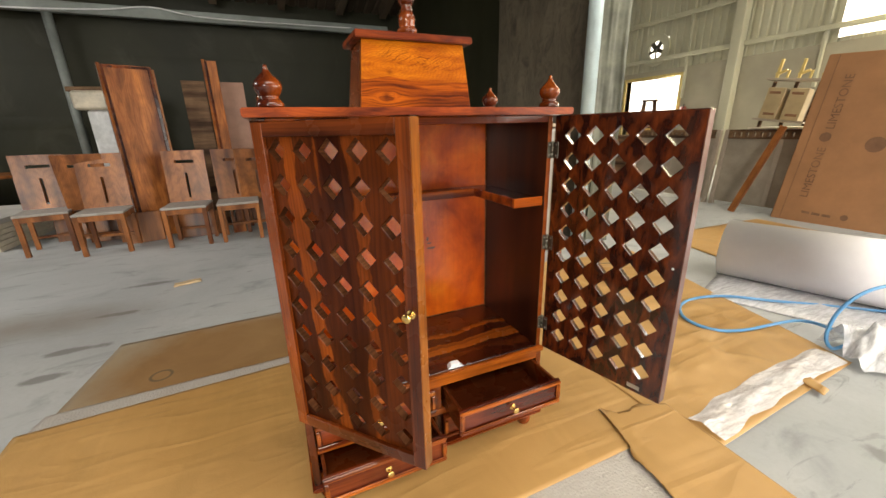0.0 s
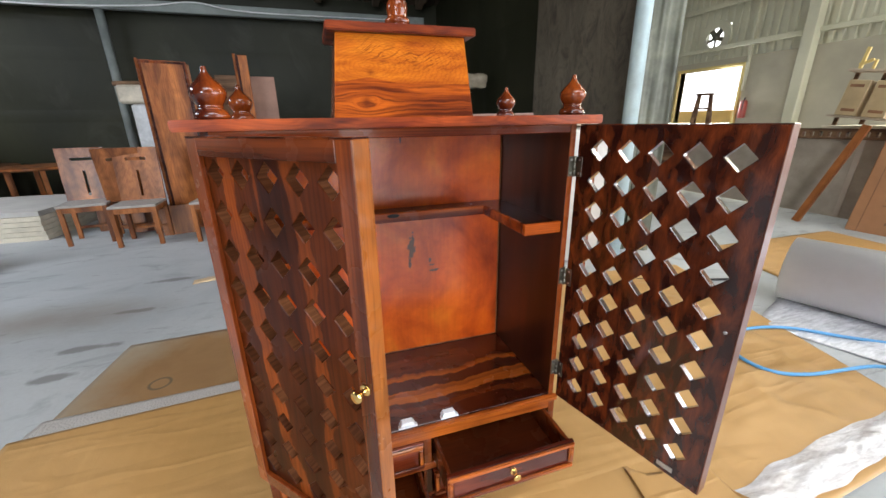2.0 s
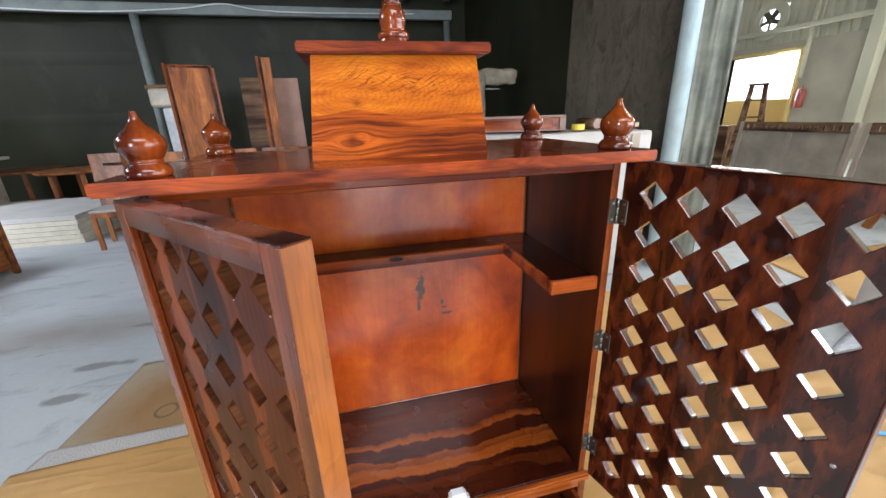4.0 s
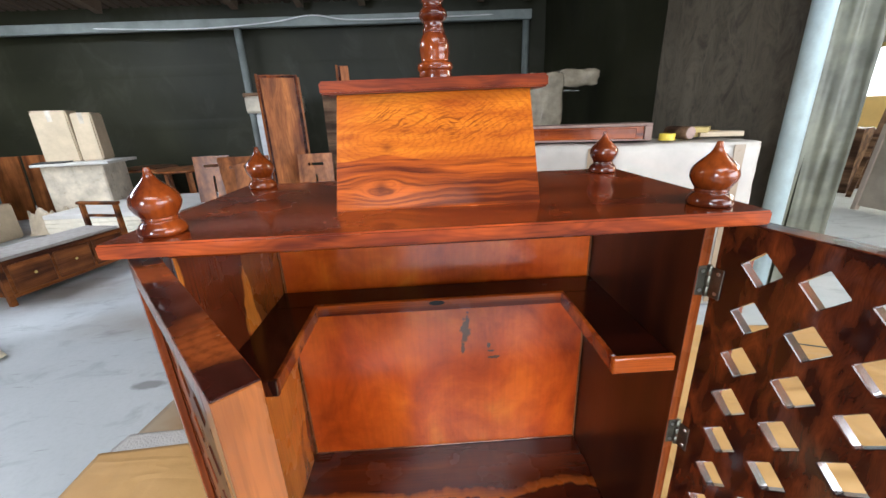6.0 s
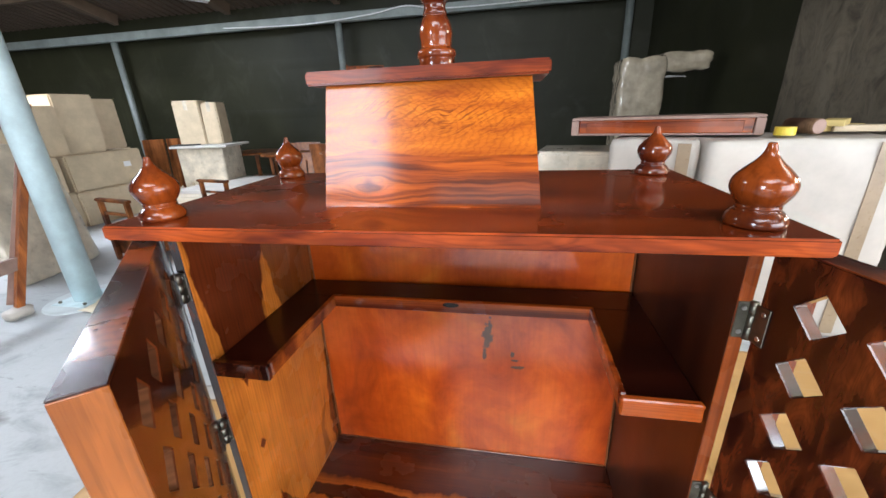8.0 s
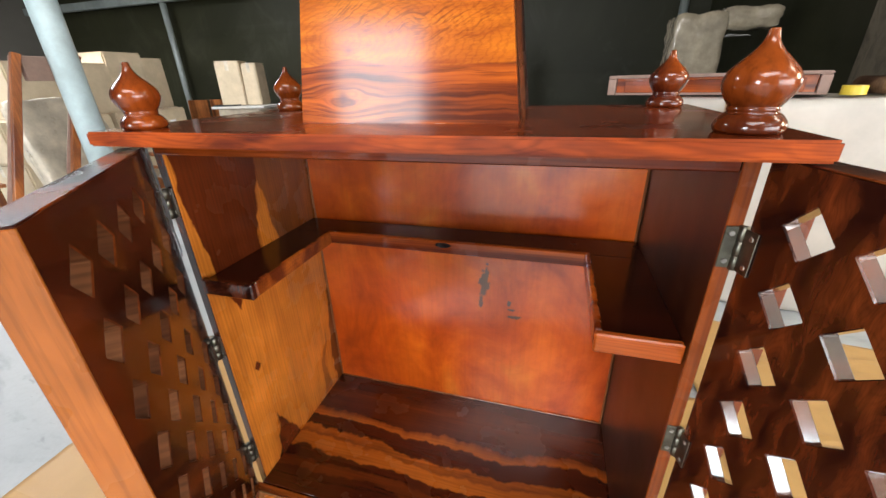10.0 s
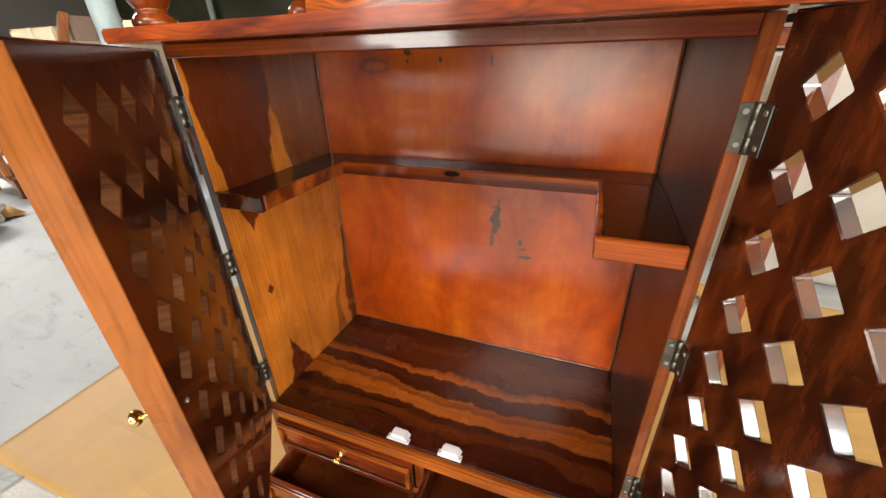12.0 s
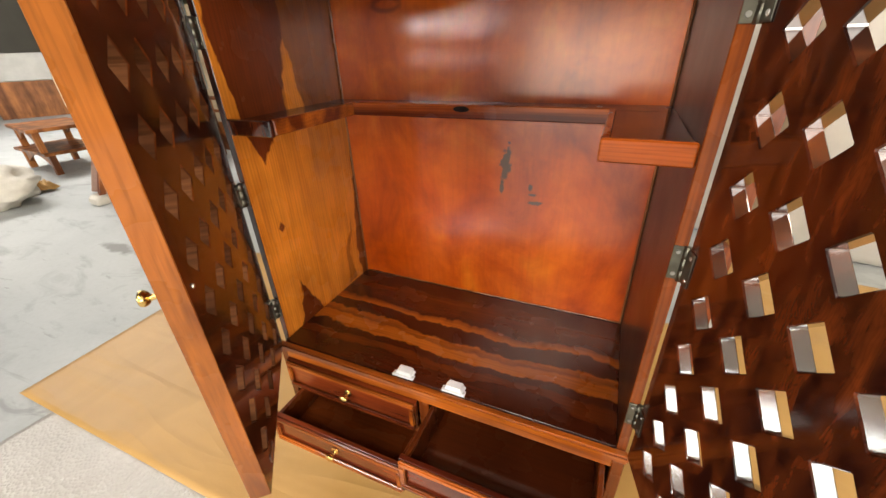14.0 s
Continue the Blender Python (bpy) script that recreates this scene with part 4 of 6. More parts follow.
for i in range(5):
    m = Matrix.Rotation(i * math.pi * 0.4, 4, "Z") @ Matrix.Rotation(radians(28), 4, "X")
    part("blade", box(0.06, 0.29, -0.07, 0.07, -0.004, 0.004, 0.003, m=m), BRONZE, fan)


# ---- the shrine cabinet ----
cabinet = thing("shrine_cabinet", "lacquered rosewood shrine cabinet with open lattice doors and drawers", "cabinet", pose(0, 0, 0))
HX, T_TOP, Z_FLOOR = 0.452, 1.288, 0.394
left_side = part("side_panel", box(-0.452, -0.434, 0.012, 0.43, Z_FLOOR - 0.03, 1.265, 0.0015), W_LEFT, cabinet, "golden side panel with dark heartwood patches")
right_side = part("side_panel", box(0.434, 0.452, 0.0, 0.43, Z_FLOOR - 0.03, 1.265, 0.0015), W_RIGHT_SHADE, cabinet, "brown figured side panel, coloured as in shade")
# the right front edge takes a lighter wood to stand for its glare
for side, edge in ((left_side, W_DOOR), (right_side, W_STILE)):
    side.data.materials.append(edge)
    for f in side.data.polygons:
        if f.normal.y < -0.5:
            f.material_index = 1
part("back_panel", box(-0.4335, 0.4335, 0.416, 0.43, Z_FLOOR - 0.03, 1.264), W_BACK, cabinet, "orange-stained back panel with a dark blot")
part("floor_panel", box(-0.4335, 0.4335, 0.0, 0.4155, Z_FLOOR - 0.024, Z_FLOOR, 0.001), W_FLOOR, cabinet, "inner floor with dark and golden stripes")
part("header_rail", box(-0.4335, 0.4335, 0.0, 0.022, 1.243, 1.2655, 0.002), W_TRIM, cabinet)
top = part("top_board", box(-0.482, 0.484, -0.062, 0.437, 1.266, T_TOP, 0.003, seg=2), W_TOP, cabinet, "dark red polished top board with edges coloured as lit")
# same wood all round; the lit edges are painted with the brighter colour
top.data.materials.append(W_LIP)
for f in top.data.polygons:
    if abs(f.normal.z) < 0.5:
        f.material_index = 1
# corner beads between back and sides
for x0, x1 in ((-0.4335, -0.4275), (0.4275, 0.4335)):
    part("corner_bead", box(x0, x1, 0.4095, 0.4155, Z_FLOOR + 0.0005, 1.264, 0.0025), W_BEAD, cabinet, "thin corner bead, paled for its highlight")
part("corner_bead", box(-0.427, 0.427, 0.4100, 0.4155, Z_FLOOR + 0.0005, Z_FLOOR + 0.004, 0.0015), W_BEAD, cabinet)

# U-shaped shelf, three boards with a front lip
part("shelf", box(-0.4335, 0.4335, 0.312, 0.4055, 0.966, 0.988, 0.001), W_SHELF, cabinet, "dark shelf board along the back")
part("shelf", box(-0.4335, -0.324, 0.022, 0.3115, 0.966, 0.988, 0.001), W_SHELF, cabinet, "dark shelf arm")
part("shelf", box(0.324, 0.4335, 0.022, 0.3115, 0.966, 0.988, 0.001), W_SHELF, cabinet, "dark shelf arm")
lip = part("shelf_lip", box(-0.3235, 0.3235, 0.300, 0.3115, 0.962, 0.994, 0.0025), W_TRIM, cabinet)
part("knot", lathe([(0.0135, 0), (0.0130, 0.0004)], 18), W_SHELF, lip, "dark knot in the shelf lip", at=pose(-0.010, 0.3, 0.984, 90, 0, 0) @ Matrix.Diagonal((1.5, 0.5, 1, 1)))
for s in (-1, 1):
    a, b = sorted((s * 0.3235, s * 0.312))
    part("shelf_lip", box(a, b, 0.022, 0.2995, 0.962, 0.994, 0.0025), W_DRAWER if s < 0 else W_TRIM, cabinet)
    a, b = sorted((s * 0.312, s * 0.4335))
    # right end coloured lighter than the left, standing in for a reflection
    part("shelf_lip", box(a, b, 0.008, 0.0215, 0.960, 0.994, 0.0025), W_DOOR if s < 0 else W_TRIM, cabinet, "dark end of the shelf" if s < 0 else "shelf end in lighter red for its reflection")


def lattice(flip):
    """A board with ten rows of five rounded diamond holes; flip mirrors it for the right-hand leaf."""
    bm = bmesh.new()
    pu, pz = (0.0776, 0.08135) if flip else (0.0778, 0.0812)
    first, lowest = (0.0765, 0.468) if flip else (0.0716, 0.4586)
    d, rad = 0.0285, 0.006
    U = [first + pu * i for i in range(5)]
    Z = [lowest + pz * i for i in range(10)]
    IN, T = (0.0, -0.018) if flip else (0.005, -0.0184)
    sg = -1 if flip else 1
    cache = {}

    def vert(u, y, z):
        key = (round(u, 6), round(y, 6), round(z, 6))
        if key not in cache:
            cache[key] = bm.verts.new((sg * u, y, z))
        return cache[key]

    def contour(grow):
        """Sixteen points of a diamond with rounded corners."""
        pts, D = [], d + grow
        for k in range(4):
            ang = k * math.pi / 2
            ca, sa = math.cos(ang), math.sin(ang)
            for off, drop in ((-0.55, 0.55), (-0.18, 0.16), (0.18, 0.16), (0.55, 0.55)):
                x, y = D - rad * drop, rad * off
                pts.append((x * ca - y * sa, x * sa + y * ca))
        return pts

    u0, u1 = 0.009, (0.452 if flip else 0.445)
    z0, z1 = (0.39, 1.262) if flip else (0.385, 1.2557)
    wall, lip = contour(0.0), contour(0.0016)
    border = []
    hw, hz = pu / 2, pz / 2
    for k in range(4):
        ang = k * math.pi / 2
        for f in (-0.75, -0.25, 0.25, 0.75):
            x, y = ((hw, f * hz), (-f * hw, hz), (-hw, -f * hz), (f * hw, -hz))[k]
            border.append((x, y))
    corners = [(hw, hz), (-hw, hz), (-hw, -hz), (hw, -hz)]
    for cu in U:
        for cz in Z:
            for y, yi in ((IN, IN - 0.0016), (T, T + 0.0016)):
                B = [vert(cu + a, y, cz + b) for a, b in border]
                L = [vert(cu + a, y, cz + b) for a, b in lip]
                Wv = [vert(cu + a, yi, cz + b) for a, b in wall]
                C = [vert(cu + a, y, cz + b) for a, b in corners]
                for k in range(16):
                    n = (k + 1) % 16
                    if k % 4 == 3:
                        fc = bm.faces.new((B[k], C[k // 4], B[n], L[n], L[k]))
                    else:
                        fc = bm.faces.new((B[k], B[n], L[n], L[k]))
                    fc.material_index = 2 if y == IN else 0
                    bm.faces.new((L[k], L[n], Wv[n], Wv[k]))
            a = [vert(cu + p, IN - 0.0016, cz + q) for p, q in wall]
            b = [vert(cu + p, T + 0.0016, cz + q) for p, q in wall]
            for k in range(16):
                bm.faces.new((a[k], a[(k + 1) % 16], b[(k + 1) % 16], b[k])).material_index = 1
    gu0, gu1, gz0, gz1 = U[0] - hw, U[-1] + hw, Z[0] - hz, Z[-1] + hz
    for y in (IN, T):
        for a, b, c, e in ((u0, gu0, z0, z1), (gu1, u1, z0, z1), (gu0, gu1, z0, gz0), (gu0, gu1, gz1, z1)):
            bm.faces.new([vert(a, y, c), vert(b, y, c), vert(b, y, e), vert(a, y, e)]).material_index = 2 if y == IN else 0
    rim = [(u0, z0), (u1, z0), (u1, z1), (u0, z1)]
    for k in range(4):
        (a, c), (b, e) = rim[k], rim[(k + 1) % 4]
        bm.faces.new([vert(a, IN, c), vert(b, IN, e), vert(b, T, e), vert(a, T, c)])
    return bm


KNOB = curve_profile([(0.011, 0.0), (0.011, 0.003), (0.005, 0.005), (0.0045, 0.014), (0.008, 0.017), (0.0115, 0.022), (0.0105, 0.027), (0.004, 0.029)], 4)


def knob(parent, at):
    part("knob", lathe(KNOB, 18), BRASS, parent, "small brass knob", True, at)


def door(side, turn):
    """side: 1 for the leaf hinged at the positive x, -1 for the other; turn: degrees about the hinge."""
    flip = side > 0
    leaf = part("door", lattice(flip), W_DOOR if flip else W_LEAF, cabinet, "open lattice door with diamond holes" if flip else "half-open lattice door with diamond holes", at=pose(side * HX, -0.003, 0, 0, 0, turn))
    leaf.data.materials.append(W_BORE if flip else W_CUT)
    leaf.data.materials.append(W_DOOR if flip else W_INNER)
    sg = -1 if flip else 1

    tip, z0, z1, inner, panel, front = (0.455, 0.39, 1.2645, 0.0, -0.018, -0.035) if flip else (0.448, 0.385, 1.258, 0.005, -0.0184, -0.0300)

    def bar(name, u0, u1, za, zb, mat, label=""):
        a, b = sorted((sg * u0, sg * u1))
        part(name, box(a, b, front, panel - 0.0003, za, zb, 0.0012), mat, leaf, label)

    bar("stile", 0.009, 0.044, z0, z1 - 0.0025, W_STILE)
    bar("stile", tip - 0.0365, tip - 0.003, z0, z1 - 0.0025, W_STILE)
    bar("rail", 0.0441, tip - 0.0366, z1 - 0.0365, z1 - 0.0025, W_RAIL)
    bar("rail", 0.0441, tip - 0.0366, z0, z0 + 0.035, W_RAIL)
    a, b = sorted((sg * (tip - 0.0028), sg * tip))
    part("edge_strip", box(a, b, front - 0.0002, inner + 0.0002, z0, z1 - 0.0025, 0.0008), W_STRIP if flip else W_EDGE, leaf, "pinkish brown edge of the door" if flip else "bright orange edge of the door")
    part("top_strip", box(*sorted((sg * 0.009, sg * tip)), front, inner, z1 - 0.0022, z1, 0.0007), W_SIDE, leaf, "dark lacquered top of the door")
    knob(leaf, pose(sg * (tip - 0.020), front, 0.832, 90, 0, 0))
    part("strike_plate", box(*sorted((sg * 0.352, sg * 0.392)), inner + 0.0002, inner + 0.002, z0 + 0.012, z0 + 0.027, 0.0006), STEEL, leaf, "small steel strike plate")
    part("screw", lathe([(0.004, 0), (0.003, 0.002)], 10), STEEL, leaf, at=pose(sg * (tip - 0.024), inner + 0.0003, 0.836, -90, 0, 0))
    for z in (1.153, 0.824, 0.497):
        a, b = sorted((sg * 0.006, sg * 0.026))
        part("hinge_leaf", box(a, b, inner + 0.0003, inner + 0.0022, z - 0.027, z + 0.027, 0.0006), BRONZE, leaf, "dark steel hinge leaf")
    for z in (1.153, 0.824, 0.497):
        for dz in (-0.018, 0.018):
            part("screw", lathe([(0.0034, 0), (0.0028, 0.001)], 10), STEEL, leaf, at=pose(sg * 0.018, inner + 0.0022, z + dz, -90, 0, 0))
    if not flip:
        # torn protective film left round the upper hinge
        for k, (u0, u1, za, zb) in enumerate(((0.010, 0.034, 1.175, 1.256), (0.009, 0.040, 1.105, 1.172), (0.010, 0.026, 1.055, 1.103))):
            bm = bmesh.new()
            grid = []
            for j in range(19):
                row = []
                for i in range(9):
                    f, g = i / 8, j / 18
                    n = noise.fractal(Vector((f * 2.1 + k * 5, g * 5, 0.7)), 0.8, 2.0, 4)
                    u = u0 + (u1 - u0) * f * (0.72 + 0.45 * noise.noise(Vector((g * 6, k * 3.1, 2.2))))
                    row.append(bm.verts.new((u, inner + 0.0026 + 0.0012 * (1 + n), za + (zb - za) * g)))
                grid.append(row)
            for j in range(18):
                for i in range(8):
                    bm.faces.new((grid[j][i], grid[j][i + 1], grid[j + 1][i + 1], grid[j + 1][i]))
            part("protective_film", bm, FILM, leaf, "torn grey protective film on the door", True)


door(1, 105.2)
door(-1, -48.6)
for s in (-1, 1):
    for z in (1.153, 0.824, 0.497):
        r, hx, hy = (0.0078, -0.4455, 0.0035) if s < 0 else (0.0052, HX, -0.004)
        bm = lathe([(r, z - 0.028), (r, z - 0.0097), (r - 0.0007, z - 0.0095), (r - 0.0007, z - 0.0090), (r, z - 0.0088), (r, z + 0.0088), (r - 0.0007, z + 0.0090), (r - 0.0007, z + 0.0095), (r, z + 0.0097), (r, z + 0.028)], 14, (hx, hy, 0))
        h = part("hinge", bm, BRONZE, cabinet, "dark steel butt hinge", True)
        a, b = sorted((s * 0.434, s * 0.450))
        jamb = 0.012 if s < 0 else 0.0
        part("hinge_leaf", box(a, b, jamb - 0.003, jamb - 0.0002, z - 0.027, z + 0.027, 0.0006), BRONZE, h)
        for dz in (-0.018, 0.018):
            part("screw", lathe([(0.0036, 0), (0.0030, 0.0012)], 10), STEEL, cabinet, at=pose(s * 0.4415, jamb - 0.003, z + dz, 90, 0, 0))

# magnetic catches on the inner floor
def slanted(x0, x1, y0, y1, z0, z1, inset, bevel=0.0012):
    """A block whose ends slope inwards towards its flat top."""
    bm = bmesh.new()
    lo = [bm.verts.new(p) for p in ((x0, y0, z0), (x1, y0, z0), (x1, y1, z0), (x0, y1, z0))]
    hi = [bm.verts.new(p) for p in ((x0 + inset, y0, z1), (x1 - inset, y0, z1), (x1 - inset, y1, z1), (x0 + inset, y1, z1))]
    bm.faces.new(lo[::-1])
    bm.faces.new(hi)
    for k in range(4):
        bm.faces.new((lo[k], lo[(k + 1) % 4], hi[(k + 1) % 4], hi[k]))
    bmesh.ops.bevel(bm, geom=bm.edges[:], offset=bevel, segments=1, affect="EDGES", clamp_overlap=True)
    return bm


for x in (-0.056, 0.078):
    c = part("magnetic_catch", slanted(x - 0.0215, x + 0.0215, 0.0035, 0.026, Z_FLOOR + 0.004, Z_FLOOR + 0.015, 0.004), WHITE_PLASTIC, cabinet, "white plastic magnetic catch")
    bm = box(x - 0.029, x + 0.029, -0.002, 0.014, Z_FLOOR + 0.0002, Z_FLOOR + 0.0045, 0.0008)
    box(x - 0.024, x + 0.024, 0.0145, 0.027, Z_FLOOR + 0.0002, Z_FLOOR + 0.0045, 0.0008, bm)
    part("catch_base", bm, WHITE_PLASTIC, c)
    for k in range(4):
        part("rib", box(x - 0.0155, x + 0.0155, 0.005 + k * 0.0052, 0.0062 + k * 0.0052, Z_FLOOR + 0.015, Z_FLOOR + 0.0158), WHITE_PLASTIC, c)
    for k in (-1, 1):
        part("screw", lathe([(0.0032, 0.0045), (0.0024, 0.0058)], 10, (x + k * 0.0253, 0.006, Z_FLOOR)), STEEL, c)

# lower chest with four drawers
part("base_side", box(-0.455, -0.432, -0.008, 0.43, 0.092, Z_FLOOR - 0.0305, 0.002), W_SIDE, cabinet)
part("base_side", box(0.432, 0.455, -0.008, 0.43, 0.092, Z_FLOOR - 0.0305, 0.002), W_SIDE, cabinet)
part("base_back", box(-0.4315, 0.4315, 0.41, 0.43, 0.092, 0.363), W_DOOR, cabinet)
part("base_floor", box(-0.4315, 0.4315, 0.0, 0.4095, 0.092, 0.104), W_DOOR, cabinet)
part("front_rail", box(-0.458, 0.458, -0.020, -0.0005, 0.372, 0.3925, 0.004, seg=2), W_DRAWER, cabinet, "rounded front rail under the doors")
part("front_rail", box(-0.4315, 0.4315, -0.010, 0.0, 0.340, 0.3715, 0.002), W_DRAWER, cabinet)
part("front_rail", box(-0.4315, 0.4315, -0.008, 0.02, 0.216, 0.242, 0.002), W_DRAWER, cabinet)
part("front_rail", box(-0.4315, 0.4315, -0.008, 0.02, 0.1045, 0.116, 0.002), W_DRAWER, cabinet)
part("divider", box(-0.014, 0.014, -0.006, 0.4095, 0.1165, 0.2155, 0.002), W_SIDE, cabinet)
part("divider", box(-0.014, 0.014, -0.006, 0.4095, 0.2425, 0.3395, 0.002), W_SIDE, cabinet)
part("base_moulding", box(-0.463, 0.463, -0.026, 0.43, 0.074, 0.0915, 0.006, seg=2), W_TRIM, cabinet)
FOOT = curve_profile([(0.018, 0.0), (0.026, 0.012), (0.03, 0.03), (0.024, 0.048), (0.017, 0.056), (0.026, 0.066), (0.027, 0.0735)], 4)
for x in (-0.41, 0.41):
    for y in (0.03, 0.38):
        part("foot", lathe(FOOT, 20, (x, y, 0)), W_FINIAL, cabinet, "small turned foot", True)


def drawer(x0, x1, z0, z1, out, label):
    """A tray with a framed front, pulled out by some metres."""
    t = 0.012
    bm = box(x0 + 0.0185, x1 - 0.0185, -out + 0.0005, -out + 0.385, z0 + 0.006, z0 + 0.014)
    tray = part("drawer", bm, W_TRAY, cabinet, label)
    for a, b in ((x0 + 0.006, x0 + 0.006 + t), (x1 - 0.006 - t, x1 - 0.006)):
        part("drawer_side", box(a, b, -out + 0.0005, -out + 0.39, z0 + 0.004, z1 - 0.006, 0.002), W_TRAY, tray)
    part("drawer_back", box(x0 + 0.0185, x1 - 0.0185, -out + 0.378, -out + 0.3895, z0 + 0.0145, z1 - 0.012, 0.001), W_TRAY, tray)
    part("drawer_front", box(x0, x1, -out - 0.012, -out, z0, z1, 0.001), W_FRONT, tray)
    w = 0.018
    for a, b, c, e in ((x0, x1, z1 - w, z1), (x0, x1, z0, z0 + w), (x0, x0 + w, z0 + w + 0.0003, z1 - w - 0.0003), (x1 - w, x1, z0 + w + 0.0003, z1 - w - 0.0003)):
        part("front_moulding", box(a, b, -out - 0.021, -out - 0.0122, c, e, 0.0045, seg=3), W_DRAWER, tray)
    knob(tray, pose((x0 + x1) / 2, -out - 0.012, (z0 + z1) / 2, 90, 0, 0))


drawer(-0.430, -0.0155, 0.2425, 0.3395, 0.008, "closed drawer with a framed front")
drawer(-0.430, -0.0155, 0.1165, 0.2155, 0.098, "drawer pulled part of the way out")
drawer(0.0155, 0.428, 0.2425, 0.3395, 0.146, "drawer pulled far out")
drawer(0.0155, 0.430, 0.1165, 0.2155, 0.008, "closed drawer with a framed front")

# corner finials
FINIAL = curve_profile([(0.0300, 0.0), (0.0335, 0.003), (0.0340, 0.008), (0.0315, 0.014), (0.0262, 0.0195)], 4) + curve_profile([(0.0245, 0.0198), (0.0238, 0.0215), (0.0246, 0.0240), (0.0238, 0.0265)], 3) + curve_profile([(0.0242, 0.0270), (0.0285, 0.0330), (0.0335, 0.0425), (0.0345, 0.0500), (0.0315, 0.0590), (0.0235, 0.0680), (0.0145, 0.0765), (0.0085, 0.0840), (0.0058, 0.0910), (0.0048, 0.0965), (0.0030, 0.0975)], 4)
for x, y in ((-0.416, -0.012), (0.424, -0.008), (-0.42, 0.375), (0.424, 0.372)):
    part("finial", lathe([(r * 0.955, h) for r, h in FINIAL], 36, (x, y, T_TOP)), W_FINIAL, cabinet, "turned onion-shaped finial", True)

# tapering tower, cap and spire
def taper(z0, z1, w0, w1, y0, y1, lean, thick=None):
    """A board or block that narrows upwards; y0 front, y1 back, lean: how far the front leans back over its height."""
    bm = bmesh.new()
    lo = [bm.verts.new(p) for p in ((-w0, y0, z0), (w0, y0, z0), (w0, y1, z0), (-w0, y1, z0))]
    hi = [bm.verts.new(p) for p in ((-w1, y0 + lean, z1), (w1, y0 + lean, z1), (w1, y1 + (lean if thick else -lean), z1), (-w1, y1 + (lean if thick else -lean), z1))]
    bm.faces.new(lo[::-1])
    bm.faces.new(hi)
    for k in range(4):
        bm.faces.new((lo[k], lo[(k + 1) % 4], hi[(k + 1) % 4], hi[k]))
    return bm


def tower_w(z):
    return 0.177 - (z - T_TOP) / 0.187 * 0.020


tower = part("tower", taper(T_TOP, 1.475, 0.1665, 0.1455, 0.0825, 0.258, 0.018), W_SIDE, cabinet, "tapering tower on the top board")
part("front_plank", taper(T_TOP, 1.475, tower_w(T_TOP), tower_w(1.475), 0.070, 0.082, 0.018, True), W_TOWER, tower, "figured front plank, orange above and dark below")
for s in (-1, 1):
    bm = bmesh.new()
    def sx(z, o):
        return s * (tower_w(z) - o)
    lo = [bm.verts.new((sx(T_TOP, o), y, T_TOP)) for o, y in ((0.0, 0.0825), (0.0, 0.258), (0.0102, 0.258), (0.0102, 0.0825))]
    hi = [bm.verts.new((sx(1.475, o), y, 1.475)) for o, y in ((0.0, 0.0999), (0.0, 0.240), (0.0102, 0.240), (0.0102, 0.0999))]
    bm.faces.new(lo)
    bm.faces.new(hi)
    for k in range(4):
        bm.faces.new((lo[k], lo[(k + 1) % 4], hi[(k + 1) % 4], hi[k]))
    part("side_plank", bm, W_SIDE, tower)
part("cap_board", box(-0.179, 0.181, 0.066, 0.262, 1.4753, 1.495, 0.003, seg=2), W_LIP, tower, "overhanging orange-red cap board")
SPIRE = curve_profile([(0.0285, 0.0), (0.0298, 0.008), (0.0285, 0.018)], 4) + curve_profile([(0.0312, 0.0195), (0.0318, 0.024), (0.0305, 0.029), (0.0255, 0.0325)], 4) + curve_profile([(0.0245, 0.034), (0.0250, 0.042), (0.0265, 0.052), (0.0245, 0.065), (0.0195, 0.076)], 4) + curve_profile([(0.0180, 0.0775), (0.0192, 0.0810), (0.0182, 0.0845)], 3)
SPIRE += curve_profile([(0.0168, 0.0870), (0.0172, 0.0935), (0.0215, 0.0985), (0.0244, 0.1050), (0.0215, 0.1115), (0.0168, 0.1170), (0.0165, 0.1225), (0.0200, 0.1285), (0.0226, 0.1370), (0.0215, 0.1490), (0.0165, 0.1650), (0.0150, 0.1720), (0.0200, 0.1800), (0.0262, 0.1900), (0.0270, 0.2010), (0.0220, 0.2150), (0.0120, 0.2350), (0.0060, 0.2500), (0.0040, 0.2620)], 4)
part("spire", lathe(SPIRE, 36, (0.006, 0.165, 1.495)), W_FINIAL, cabinet, "tall turned spire with rings", True)


# ---- what lies on the floor round the cabinet ----
single("kraft_paper", sheet(((-1.58, -0.30), (1.15, -0.27), (1.2, 1.05), (-1.62, 0.87)), 110, 60, 0.005, 2.2, seed=1.3, lift=0.008, thick=0.001), PAPER, "creased brown kraft paper under the cabinet", "paper", group="sheets on the floor", smooth=True)
single("kraft_paper", sheet(((0.95, -0.43), (2.2, -0.36), (2.75, 1.5), (0.95, 1.75)), 110, 90, 0.019, 2.9, seed=5.1, lift=0.010, thick=0.001), PAPER, "wide creased brown kraft paper beside the cabinet", "paper", group="sheets on the floor", smooth=True)
single("kraft_paper", sheet(((-1.55, 0.80), (-0.35, 0.84), (-0.42, 1.66), (-1.45, 1.62)), 30, 24, 0.001, 2.0, seed=8.7, lift=0.0, thick=0.001), tan_paper_material(), "thin dusty tan paper behind the brown sheet", "paper", group="sheets on the floor", smooth=True)
